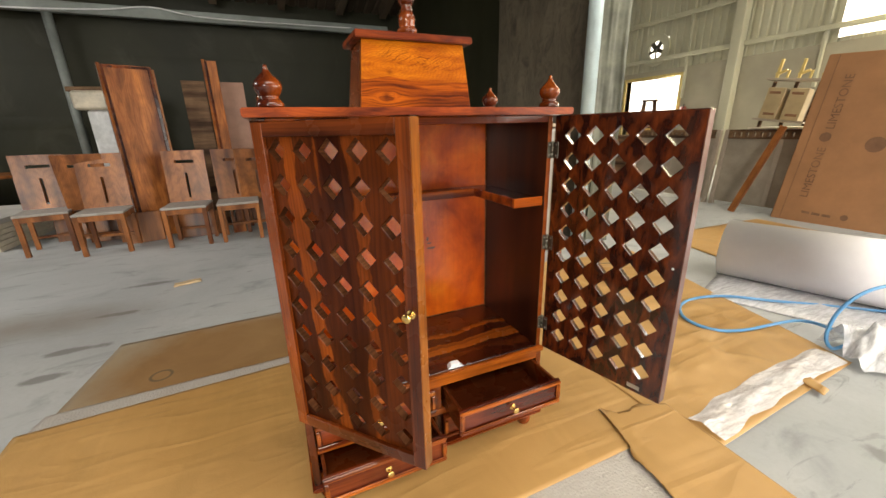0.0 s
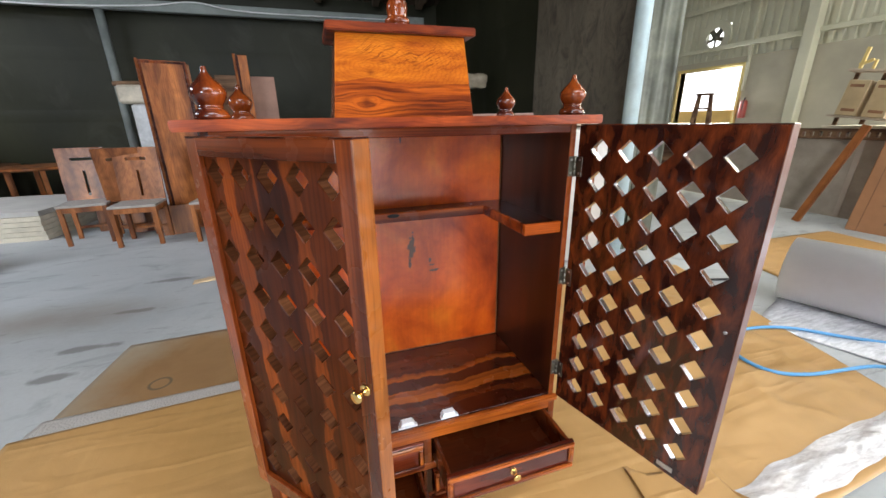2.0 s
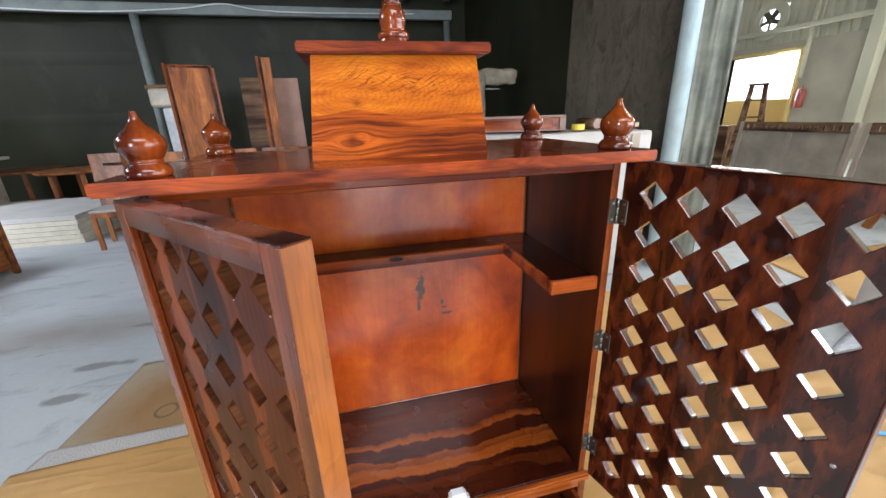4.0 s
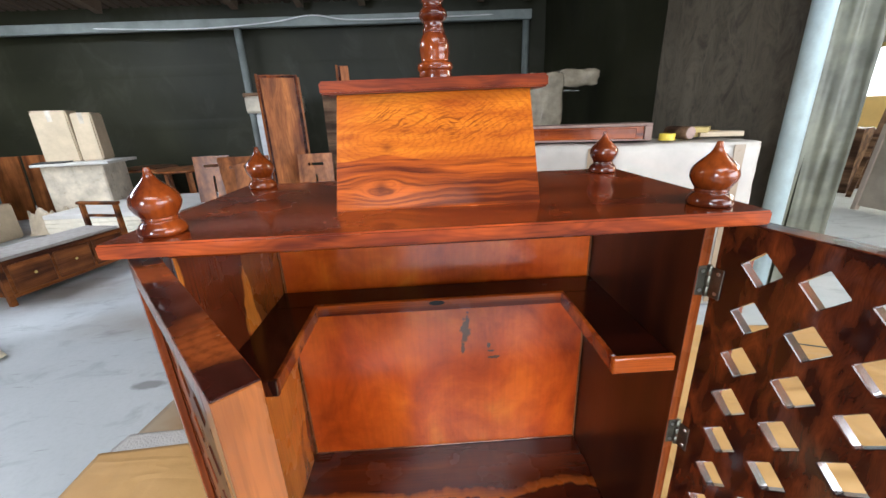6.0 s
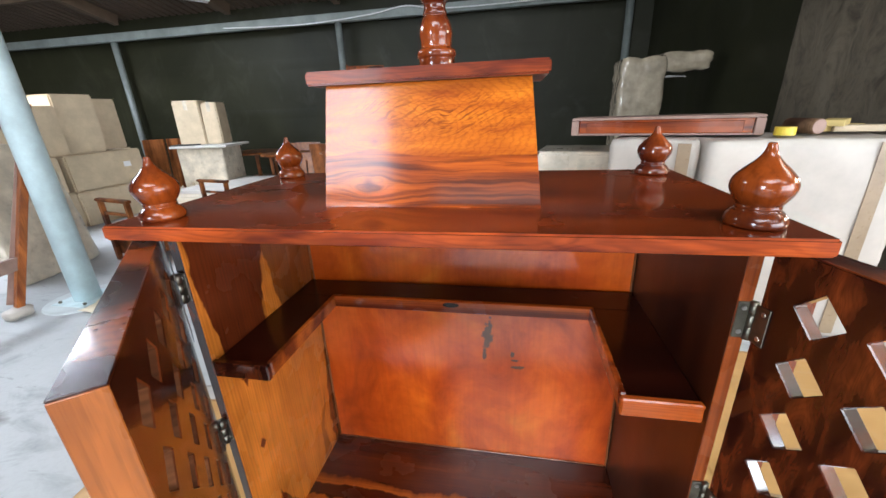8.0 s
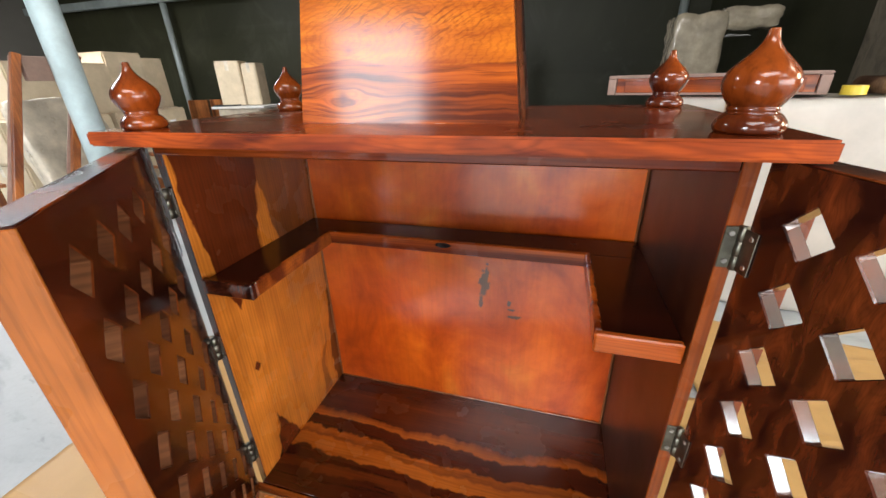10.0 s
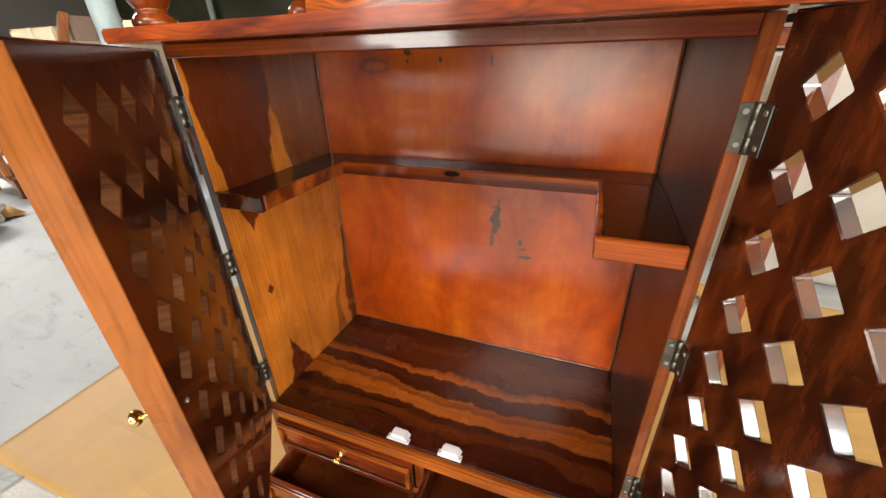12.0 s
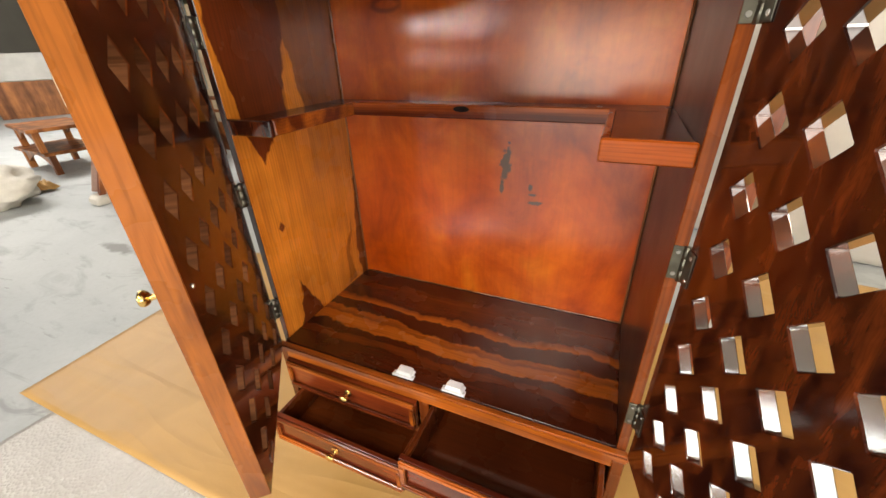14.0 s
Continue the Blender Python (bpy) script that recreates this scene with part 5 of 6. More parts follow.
single("kraft_paper", sheet(((0.58, -0.76), (1.02, -0.80), (1.05, -0.15), (0.74, -0.09)), 44, 50, 0.005, 3.0, seed=3.9, ragged=0.05, lift=0.017, thick=0.001, tear=(2, 3)), PAPER, "torn offcut of brown kraft paper", "paper", group="sheets on the floor", smooth=True)
single("kraft_paper", sheet(((3.3, 0.95), (5.2, 0.9), (5.3, 1.75), (3.5, 1.8)), 30, 20, 0.006, 2.0, seed=9.4), PAPER, "dusty brown paper behind the foam roll", "paper", group="sheets on the floor", smooth=True)
single("bubble_wrap", sheet(((-1.60, 0.80), (-0.30, 0.80), (-0.30, 1.03), (-1.56, 0.985)), 60, 14, 0.002, 3.0, seed=4.2, lift=0.002, thick=0.002), BUBBLE, "strip of bubble wrap under the back edge of the paper", "bubble wrap", group="bubble wrap", smooth=True)
single("bubble_wrap", sheet(((-1.5, -1.5), (0.95, -1.5), (0.95, -0.2), (-1.35, -0.2)), 90, 50, 0.006, 3.0, seed=2.2, lift=0.0), BUBBLE, "clear bubble wrap under the front edge of the paper", "bubble wrap", group="bubble wrap", smooth=True)


def crumple(points, width, seed, high, nx=60, ny=14):
    """A ridge of crumpled film along a line on the floor."""
    bm = bmesh.new()
    P = [Vector((*p, 0)) for p in points]
    g = []
    for i in range(nx + 1):
        f = i / nx * (len(P) - 1)
        k = min(int(f), len(P) - 2)
        c = P[k].lerp(P[k + 1], f - k)
        d = (P[k + 1] - P[k]).normalized()
        s = Vector((-d.y, d.x, 0))
        row = []
        for j in range(ny + 1):
            v = j / ny * 2 - 1
            p = c + s * v * width * (0.92 + 0.2 * noise.noise(Vector((f * 2.3, seed, v))))
            n = noise.fractal(Vector((p.x * 4, p.y * 11, seed)), 0.9, 2.1, 4)
            p.z = 0.024 + max(0, high * (1 - v * v) * (0.7 + 0.9 * n))
            row.append(bm.verts.new(p))
        g.append(row)
    for i in range(nx):
        for j in range(ny):
            bm.faces.new((g[i][j], g[i + 1][j], g[i + 1][j + 1], g[i][j + 1]))
    return bm


single("plastic_film", crumple([(1.05, -0.345), (1.4, -0.305), (1.8, -0.28), (2.16, -0.285)], 0.078, 4.0, 0.014, 110, 26), LOOSE_FILM, "crumpled white plastic film on the floor", "plastic film", smooth=True)
single("plastic_film", crumple([(2.2, -0.30), (2.4, -0.42), (2.75, -0.62)], 0.17, 6.0, 0.16, 40, 22), LOOSE_FILM, "bundled clear plastic bag on the floor", "plastic film", smooth=True)
single("plastic_film", sheet(((2.35, 0.55), (2.75, -0.55), (3.3, -0.4), (2.9, 0.75)), 30, 16, 0.022, 4.0, seed=6.6), LOOSE_FILM, "loose film under the foam roll", "plastic film", smooth=True)
single("paper_scrap", sheet(((1.73, -0.44), (1.80, -0.43), (1.84, -0.34), (1.77, -0.32)), 10, 8, 0.014, 9, seed=2.9, lift=0.022), PAPER, "small curled scrap of brown paper", "paper", smooth=True)
single("paper_scrap", sheet(((-3.30, 1.62), (-2.98, 1.60), (-2.93, 1.78), (-3.26, 1.98)), 14, 12, 0.05, 5, seed=7.7, lift=0.012), plain("cream cardboard", (0.60, 0.52, 0.38), 0.7, 0, 0.12, 5), "cream cardboard scrap beside the column base", "paper", smooth=True)
single("plastic_film", crumple([(-5.85, 5.2), (-5.4, 5.3)], 0.22, 9.0, 0.34, 30, 18), plain("tan crumpled film", (0.46, 0.38, 0.27), 0.4, 0, 0.25, 6, 0.6, 18), "heap of crumpled tan packing film", "plastic film", smooth=True)
single("paper_scrap", sheet(((-1.35, 2.55), (-1.15, 2.6), (-1.17, 2.7), (-1.36, 2.66)), 10, 8, 0.02, 12, seed=3.3), plain("pale wood chips", (0.55, 0.40, 0.24), 0.8), "pale wood chips on the concrete", "debris", smooth=True)

# foam roll
roll = thing("foam_roll", "thick roll of white packing foam lying on the floor", "roll", Matrix.Translation((2.93, 0.76, 0.235)) @ Matrix.Rotation(math.atan2(-1.08, 0.36), 4, "Z") @ Matrix.Rotation(radians(90), 4, "Y"))
bm = bmesh.new()
N, turns = 300, 9
inner = []
for i in range(N + 1):
    a = i / N * turns * 2 * math.pi
    r = 0.05 + 0.17 * i / N + 0.003 * noise.noise(Vector((math.cos(a) * 2, math.sin(a) * 2, i * 0.01)))
    inner.append((r * math.cos(a), r * math.sin(a)))
lo = [[bm.verts.new((x * k, y * k, z)) for x, y in inner] for z, k in ((0.006, 1.0), (1.6, 1.0))]
for i in range(N):
    bm.faces.new((lo[0][i], lo[0][i + 1], lo[1][i + 1], lo[1][i]))
part("foam_sheet", bm, ROLL_FOAM, roll, "spiral of white foam sheet", True)
part("outer_wrap", lathe([(0.221, 0.012), (0.226, 0.0), (0.226, 1.61), (0.221, 1.6)], 64), ROLL_FOAM, roll, smooth=True)
part("core", lathe([(0.045, 0.01), (0.045, 1.6)], 24), CARTON, roll, smooth=True)

# air hose and cable
single("air_hose", tube([(3.3, -0.36, 0.03), (3.075, -0.157, 0.025), (2.853, 0.065, 0.02), (2.626, 0.227, 0.03), (2.439, 0.404, 0.03), (2.221, 0.48, 0.03), (2.01, 0.454, 0.03), (1.86, 0.317, 0.03), (1.87, 0.153, 0.03), (2.024, 0.06, 0.035), (2.38, -0.018, 0.05), (2.43, -0.14, 0.06), (2.38, -0.27, 0.05), (2.24, -0.262, 0.03), (2.198, -0.235, 0.10), (2.27, -0.225, 0.22), (2.36, -0.256, 0.32), (2.51, -0.295, 0.36), (2.75, -0.33, 0.33)], 0.0095, 10, 8), BLUE, "loop of blue air hose on the paper", "hose", smooth=True)
single("cable", tube([(2.1, 1.4, 0.012), (2.45, 1.25, 0.012), (2.9, 1.1, 0.012)], 0.01, 8), BLACK, "short black cable on the paper", "cable", smooth=True)


# ---- chairs, planks and boards before the tarpaulin ----
def make_chair(at):
    ob = thing("dining_chair", "raw brown wooden dining chair with grey seat", "chair", at, "row of dining chairs")
    w, d = 0.22, 0.43
    tilt = Matrix.Translation((0, d - 0.03, 0.44)) @ Matrix.Rotation(radians(-7), 4, "X")
    bm = bmesh.new()
    for x0, x1, z0, z1 in ((-w, -0.014, 0.0, 0.40), (0.014, w, 0.0, 0.40), (-w, -0.10, 0.475, 0.51), (-0.014, 0.014, 0.0, 0.07), (-0.014, 0.014, 0.36, 0.40), (0.10, w, 0.475, 0.51), (-w, w, 0.51, 0.62), (-w, w, 0.40, 0.475)):
        box(x0, x1, -0.012, 0.012, z0, z1, 0, bm, m=tilt)
    part("backrest", bm, W_CHAIR, ob, "slab backrest with a T-shaped slot")
    part("seat", box(-w - 0.005, w + 0.005, -0.01, d - 0.02, 0.435, 0.462, 0.006), SEAT, ob, "grey upholstered seat")
    bm = box(-w + 0.02, w - 0.02, 0.0, 0.022, 0.375, 0.4345, 0.003)
    for x in (-w, w - 0.022):
        box(x, x + 0.022, 0.03, d - 0.05, 0.375, 0.4345, 0.003, bm)
    part("apron", bm, W_CHAIR, ob)
    for x in (-w + 0.0225, w - 0.0225):
        part("leg", box(x - 0.022, x + 0.022, -0.003, 0.041, 0.0, 0.4345, 0.003), W_CHAIR, ob)
        part("leg", box(x - 0.022, x + 0.022, d - 0.06, d - 0.016, 0.0, 0.4345, 0.003), W_CHAIR, ob)
    part("stretcher", box(-w + 0.045, w - 0.045, d - 0.05, d - 0.028, 0.12, 0.15, 0.002), W_CHAIR, ob)
    return ob


chair = make_chair(pose(-2.80, 4.32, 0, 0, 0, 10))
for x, y, a in ((-2.22, 4.03, 2), (-1.43, 3.96, -3), (-0.88, 3.95, 2), (-2.45, 4.95, 184), (-0.62, 4.75, 178)):
    copy_thing(chair, pose(x, y, 0, 0, 0, a))


def slab(name, label, category, w, t, h, mat, at, edge=None):
    ob = thing(name, label, category, at)
    part("board", box(-w / 2 + (0.0295 if edge else 0), w / 2, 0, t, 0, h, 0.004), mat, ob)
    if edge:
        # dark strip painting the shadow gap beside the edge board
        part("border", box(-w / 2 + 0.0295, -w / 2 + 0.055, -0.010, -0.0005, 0, h - 0.004, 0.003), W_SIDE, ob, "dark strip for the shadow gap")
        part("edge_board", box(-w / 2, -w / 2 + 0.029, -0.015, t + 0.005, 0, h + 0.01, 0.003), edge, ob)
    return ob


slab("wooden_door_blank", "tall reddish wooden panel standing on end", "panel", 0.50, 0.10, 2.02, W_PLANK, pose(-1.82, 4.72, 0, -3, 0, 20), W_EDGE)
part("edge_board", box(0.2505, 0.275, -0.012, 0.10, 0, 1.99, 0.003), W_CHAIR, bpy.data.objects["wooden_door_blank"])
# more dark strips where the panel's recess would be shaded
part("border", box(0.212, 0.2500, -0.010, -0.0005, 0, 2.012, 0.003), W_SIDE, bpy.data.objects["wooden_door_blank"], "dark strip for the shadow gap")
part("border", box(-0.194, 0.211, -0.008, -0.0005, 1.985, 2.012, 0.003), W_SIDE, bpy.data.objects["wooden_door_blank"], "dark strip for the shadow gap")
slab("tall_plank", "narrow reddish plank standing on end", "plank", 0.15, 0.05, 2.06, W_PLANK, pose(-0.95, 4.42, 0, -3, 0, 6), W_EDGE)
slab("wooden_door_blank", "dark brown door blank standing behind the chairs", "panel", 0.26, 0.05, 1.90, W_SHED, pose(-1.22, 4.95, 0, -4, 0, 8))
slab("wooden_door_blank", "pale reddish door blank standing behind the chairs", "panel", 0.36, 0.05, 1.88, plain("pale reddish board", (0.30, 0.16, 0.11), 0.6, 0, 0.2, 4), pose(-0.82, 4.85, 0, -4, 0, 5))
for x, y, w, h, a in ((-2.35, 4.75, 0.5, 0.32, 4), (-1.95, 4.45, 0.34, 0.36, 12), (-1.35, 4.45, 0.5, 0.3, 2), (-2.75, 5.0, 0.5, 0.34, 8)):
    single("wooden_board", box(-w / 2, w / 2, 0, 0.04, 0, h, 0.003), W_CHAIR, "dark brown board leaning behind the chairs", "board", pose(x, y, 0, -8, 0, a), "boards behind the chairs")
single("wrapped_pack", box(0.02, 0.62, 0, 0.5, 0, 1.60, 0.03), CLEAR_WRAP, "tall pack wrapped in white film by the tarpaulin", "package", pose(-2.78, 6.2, 0))
single("wrapped_pack", box(-0.12, 0.70, -0.05, 0.5, 1.602, 1.86, 0.03), WRAPPED, "film-wrapped flat pack lying on a taller pack", "package", pose(-2.76, 6.2, 0))
single("wooden_beam", box(-0.55, 0.30, -0.06, 0.06, 1.863, 1.93, 0.01), W_SHED, "dark timber laid across the stacked packs", "timber", pose(-2.45, 6.42, 0, 0, 0, -6))


def board_stack(n, w, d, t, at):
    ob = thing("board_stack", "stack of pale boards on the concrete", "board stack", at)
    for i in range(n):
        e = random.uniform(-0.015, 0.015)
        part("board", box(-w + e, e * 0.5, e, d + e, i * t, (i + 1) * t - 0.004, 0.003), PALE_BOARD if i == n - 1 else BOARD_EDGE, ob, at=pose(0, 0, 0, 0, 0, e * 30))


board_stack(6, 1.9, 1.4, 0.06, pose(-3.42, 4.72, 0, 0, 0, -2))


# ---- cartons, tables and benches ----
def carton(w, d, h, at, label="plain brown cardboard carton", mat=None, group="stacked cartons"):
    mat = mat or CARTON
    ob = thing("carton", label, "box", at, group)
    bm = bmesh.new()
    box(-w / 2, w / 2, -d / 2, d / 2, 0, h - 0.004, min(0.02, h * 0.06), bm, 2)
    for v in bm.verts:
        n = noise.noise(v.co * 3.1)
        v.co += Vector((0.012 * n, 0.012 * n, 0))
    part("body", bm, mat, ob)
    part("flap", box(-w / 2 + 0.008, -0.003, -d / 2 + 0.006, d / 2 - 0.006, h - 0.0038, h, 0.001), mat, ob)
    part("flap", box(0.003, w / 2 - 0.008, -d / 2 + 0.006, d / 2 - 0.006, h - 0.0038, h, 0.001), mat, ob)
    bm = box(-0.03, 0.03, -d / 2 - 0.003, d / 2 + 0.003, h + 0.0004, h + 0.0015)
    box(-0.03, 0.03, -d / 2 - 0.006, -d / 2 - 0.003, h - 0.16, h + 0.0015, 0, bm)
    part("packing_tape", bm, WRAPPED, ob)
    return ob


for i, (x, y, z, w, d, h, a) in enumerate(((-6.45, 3.2, 0, 0.9, 1.3, 0.52, 2), (-6.45, 4.5, 0, 0.9, 1.25, 0.50, -1), (-6.45, 3.15, 0.52, 0.9, 1.25, 0.50, -1), (-6.5, 4.45, 0.50, 0.9, 1.2, 0.52, 2), (-6.5, 3.4, 1.02, 0.85, 1.25, 0.66, 3), (-6.6, 4.35, 1.02, 0.9, 0.56, 0.82, -2), (-7.3, 5.15, 0, 0.9, 0.95, 1.0, 3), (-7.25, 5.1, 1.0, 0.85, 0.9, 0.82, -3))):
    c = carton(w, d, h, pose(x, y, z, 0, 0, a))
    if i in (1, 3):
        part("paper_label", box(w / 2 + 0.002, w / 2 + 0.004, d * 0.2, d * 0.2 + 0.12, h * 0.5, h * 0.5 + 0.08), WHITE_PLASTIC, c, "small white paper label")
carton(0.44, 0.45, 0.76, pose(-5.74, 6.0, 0.99, 0, 0, 22), "upright brown carton on a table top")
carton(0.28, 0.42, 0.72, pose(-5.37, 6.12, 0.99, 0, 0, 18), "narrow brown carton on a table top")
tb = thing("packing_table", "pale table top resting on a wrapped carton", "table", pose(-5.3, 5.95, 0, 0, 0, 8))
part("tabletop", box(-0.66, 0.38, -0.40, 0.40, 0.95, 0.99, 0.005), PALE_BOARD, tb)
part("pedestal", box(-0.60, 0.24, -0.32, 0.32, 0.0, 0.9495, 0.02), WRAPPED, tb, "film-wrapped carton base")
single("flat_book", box(-0.2, 0.2, -0.13, 0.13, 0, 0.02, 0.002), BLACK, "dark flat packet on the table top", "packet", pose(-5.72, 5.66, 0.99, 0, 0, 12))
for x, y, a in ((-7.15, 6.3, 20), (-6.8, 6.5, 15)):
    single("wooden_board", box(-0.2, 0.2, 0, 0.05, 0, 1.08, 0.004), W_CHAIR, "brown wooden panel leaning by the cartons", "board", pose(x, y, 0, -6, 0, a), "boards by the cartons")


def bench(at):
    ob = thing("storage_bench", "wooden storage bench with armrests and cushion", "bench", at)
    L, D = 1.18, 0.5
    part("chest", box(0.05, L - 0.05, 0.02, D, 0.06, 0.40, 0.004), W_BENCH, ob, "panelled wooden chest")
    part("cushion", box(0.06, L - 0.06, 0.03, D - 0.03, 0.401, 0.428, 0.01, seg=2), SEAT, ob, "pale grey cushion")
    for k in range(3):
        x = 0.08 + k * 0.35
        part("drawer_front", box(x, x + 0.32, 0.004, 0.0195, 0.1, 0.36, 0.004), W_BENCH, ob)
        part("handle", lathe([(0.008, 0), (0.014, 0.02)], 10, (0, 0, 0)), BRASS, ob, at=pose(x + 0.16, 0.004, 0.24, 90, 0, 0))
    for x in (0.0, L - 0.045):
        for y in (0.0, D - 0.04):
            part("post", box(x, x + 0.045, y, y + 0.045, 0.0, 0.66, 0.004), W_BENCH, ob)
        part("armrest", box(x - 0.008, x + 0.053, -0.02, D + 0.03, 0.661, 0.695, 0.008, seg=2), W_BENCH, ob, "rounded armrest")
        part("arm_rail", box(x + 0.01, x + 0.035, 0.046, D - 0.041, 0.52, 0.55, 0.003), W_BENCH, ob)
    return ob


bench(pose(-3.7, 2.6, 0, 0, 0, 77))


def round_table(at):
    ob = thing("round_table", "dark wooden table with a round top", "table", at, "dark tables by the tarpaulin")
    part("tabletop", lathe([(0.50, 0.70), (0.52, 0.715), (0.52, 0.735), (0.50, 0.745)], 40), W_CHAIR, ob)
    for k in range(4):
        a = k * math.pi / 2 + 0.6
        part("leg", box(-0.03, 0.03, -0.03, 0.03, 0, 0.699, 0.004), W_CHAIR, ob, at=pose(0.34 * math.cos(a), 0.34 * math.sin(a), 0, 0, 0, 30))
    part("lower_shelf", box(-0.3, 0.3, -0.3, 0.3, 0.18, 0.205, 0.003), W_CHAIR, ob)
    return ob


rt = round_table(pose(-4.3, 6.6, 0))
copy_thing(rt, pose(-5.3, 7.0, 0))
copy_thing(rt, pose(-3.5, 7.0, 0))


def low_table(at, w=0.9, d=0.5, h=0.4):
    ob = thing("low_table", "low brown wooden table with arched legs", "table", at, "low tables")
    part("tabletop", box(-w / 2, w / 2, -d / 2, d / 2, h - 0.035, h, 0.004), W_CHAIR, ob)
    for x in (-w / 2 + 0.05, w / 2 - 0.11):
        for y in (-d / 2 + 0.04, d / 2 - 0.10):
            part("leg", box(x, x + 0.06, y, y + 0.06, 0, h - 0.0352, 0.004), W_CHAIR, ob)
    for y in (-d / 2 + 0.05, d / 2 - 0.08):
        bm = bmesh.new()
        n = 14
        lo, hi = [], []
        for i in range(n + 1):
            x = -w / 2 + 0.112 + (w - 0.224) * i / n
            z = h - 0.17 + 0.11 * math.sin(math.pi * i / n)
            lo.append([bm.verts.new((x, yy, z)) for yy in (y, y + 0.02)])
            hi.append([bm.verts.new((x, yy, h - 0.0355)) for yy in (y, y + 0.02)])
        for i in range(n):
            for k, f in ((0, 1), (1, 0)):
                bm.faces.new((lo[i][k], lo[i + 1][k], hi[i + 1][k], hi[i][k]))
            bm.faces.new((lo[i][0], lo[i + 1][0], lo[i + 1][1], lo[i][1]))
        part("arched_apron", bm, W_CHAIR, ob)
    return ob


lt = low_table(pose(-5.60, 1.74, 0, 0, 0, -6), 0.9, 0.55, 0.25)
copy_thing(lt, pose(-5.56, 1.72, 0.251, 0, 0, -11))
bm = bmesh.new()
bmesh.ops.create_icosphere(bm, subdivisions=4, radius=1.0)
for v in bm.verts:
    n = noise.fractal(v.co * 2.1, 0.8, 2.0, 4)
    v.co = Vector((v.co.x * 0.42, v.co.y * 0.32, max(-0.17, v.co.z * 0.20))) * (1 + 0.22 * n)
    v.co.z = max(v.co.z, -0.17)
single("sack", bm, SACK, "slumped pale woven sack on the floor", "sack", pose(-4.56, 0.68, 0.17, 0, 0, 20), smooth=True)
single("paper_scrap", sheet(((-4.85, 1.02), (-4.6, 1.0), (-4.58, 1.2), (-4.82, 1.22)), 14, 12, 0.12, 6, seed=1.9), PAPER, "crumpled brown paper by the sack", "paper", smooth=True)


def strut(p, q, w, d, bevel=0.004):
    """A bar of section w by d from p to q."""
    p, q = Vector(p), Vector(q)
    m = Matrix.Translation(p) @ (q - p).to_track_quat("Z", "Y").to_matrix().to_4x4()
    return box(-w / 2, w / 2, -d / 2, d / 2, 0, (q - p).length, bevel, m=m)


bed = thing("timber_bed", "dusty reddish timber bed frame leaning by the column", "bed frame", pose(-3.70, 1.10, 0))
for y in (0.0, 0.42):
    o = Vector((-0.12 * y, y, 0))
    part("post", strut(o + Vector((0, 0, 0.012)), o + Vector((0.15, 0.50, 1.60)), 0.07, 0.05), W_PLANK, bed)
    part("post_face", strut(o + Vector((-0.040, 0.004, 0.10)), o + Vector((0.110, 0.504, 1.58)), 0.008, 0.055, 0.001), DUSTY, bed, "dusty pale inner face of the post")
    part("wrapped_foot", bundle(o.x - 0.075, o.x + 0.075, o.y - 0.08, o.y + 0.08, 0.0, 0.085, 6, y), FOAM, bed, "foot wrapped in white foam", True)
for h, tall in ((1.50, 0.17), (0.42, 0.10)):
    k = h / 1.6
    part("cross_rail", box(-0.02, 0.02, 0.04, 0.42, -tall / 2, tall / 2, 0.004, m=Matrix.Translation((0.15 * k, 0.50 * k, h)) @ Matrix.Rotation(radians(7.9), 4, "Z")), DUSTY, bed, "dusty pale rail")
for k in range(4):
    single("flat_pack", bundle(-0.05, 0.05, 0, 0.85, 0, 1.30 - 0.06 * k, 10, k), WRAPPED, "film-wrapped flat pack leaning in a row", "package", pose(-4.42 - 0.13 * k, 1.98 + 0.05 * k, 0, 0, -11, 8), "wrapped panels", smooth=True)
slab("dark_shelf", "dark brown shelf unit far along the wall", "shelf", 2.4, 0.4, 0.75, W_CHAIR, pose(-11.5, 4.6, 0, 0, 0, 60))
single("plaster_block", box(-1.5, 1.5, 0, 0.3, 0.75, 1.3, 0.02), PALE_BOARD, "pale boards stacked on the dark shelf unit", "boards", pose(-11.5, 4.6, 0.0, 0, 0, 60))


# ---- wrapped furniture behind the cabinet ----
def wrapped_unit(name, w, d, h, at, label):
    ob = thing(name, label, "package", at, "wrapped furniture")
    b = box(-w / 2, w / 2, 0, d, 0, h)
    bmesh.ops.subdivide_edges(b, edges=b.edges[:], cuts=24, use_grid_fill=True)
    lo, hi, r = Vector((-w / 2, 0, 0)), Vector((w / 2, d, h)), 0.030
    for v in b.verts:
        # round the edges off, then crumple the foam
        c = Vector([min(max(q, a + r), e - r) for q, a, e in zip(v.co, lo, hi)])
        out = (v.co - c).normalized() if (v.co - c).length > 1e-6 else Vector((0, -1, 0))
        n = noise.fractal(v.co * 5.0 + Vector((w, d, h)), 0.8, 2.0, 4)
        sag = 0.005 * math.sin(v.co.x * 9 + h * 7)
        v.co = c + out * (r + 0.006 * n + 0.003 * noise.noise(v.co * 19.0)) + Vector((0, 0, sag if v.co.z > h * 0.8 else 0))
        v.co.z = max(v.co.z, 0)
    part("foam_wrap", b, FOAM, ob, smooth=True)
    # this strip paints a soft upright shadow on the foam
    part("packing_tape", box(w * 0.34 - 0.035, w * 0.34 + 0.035, -0.010, -0.006, 0.04, h - 0.02), TAN_SHADE, ob, "upright tan strip for a soft brown shadow")
    return ob


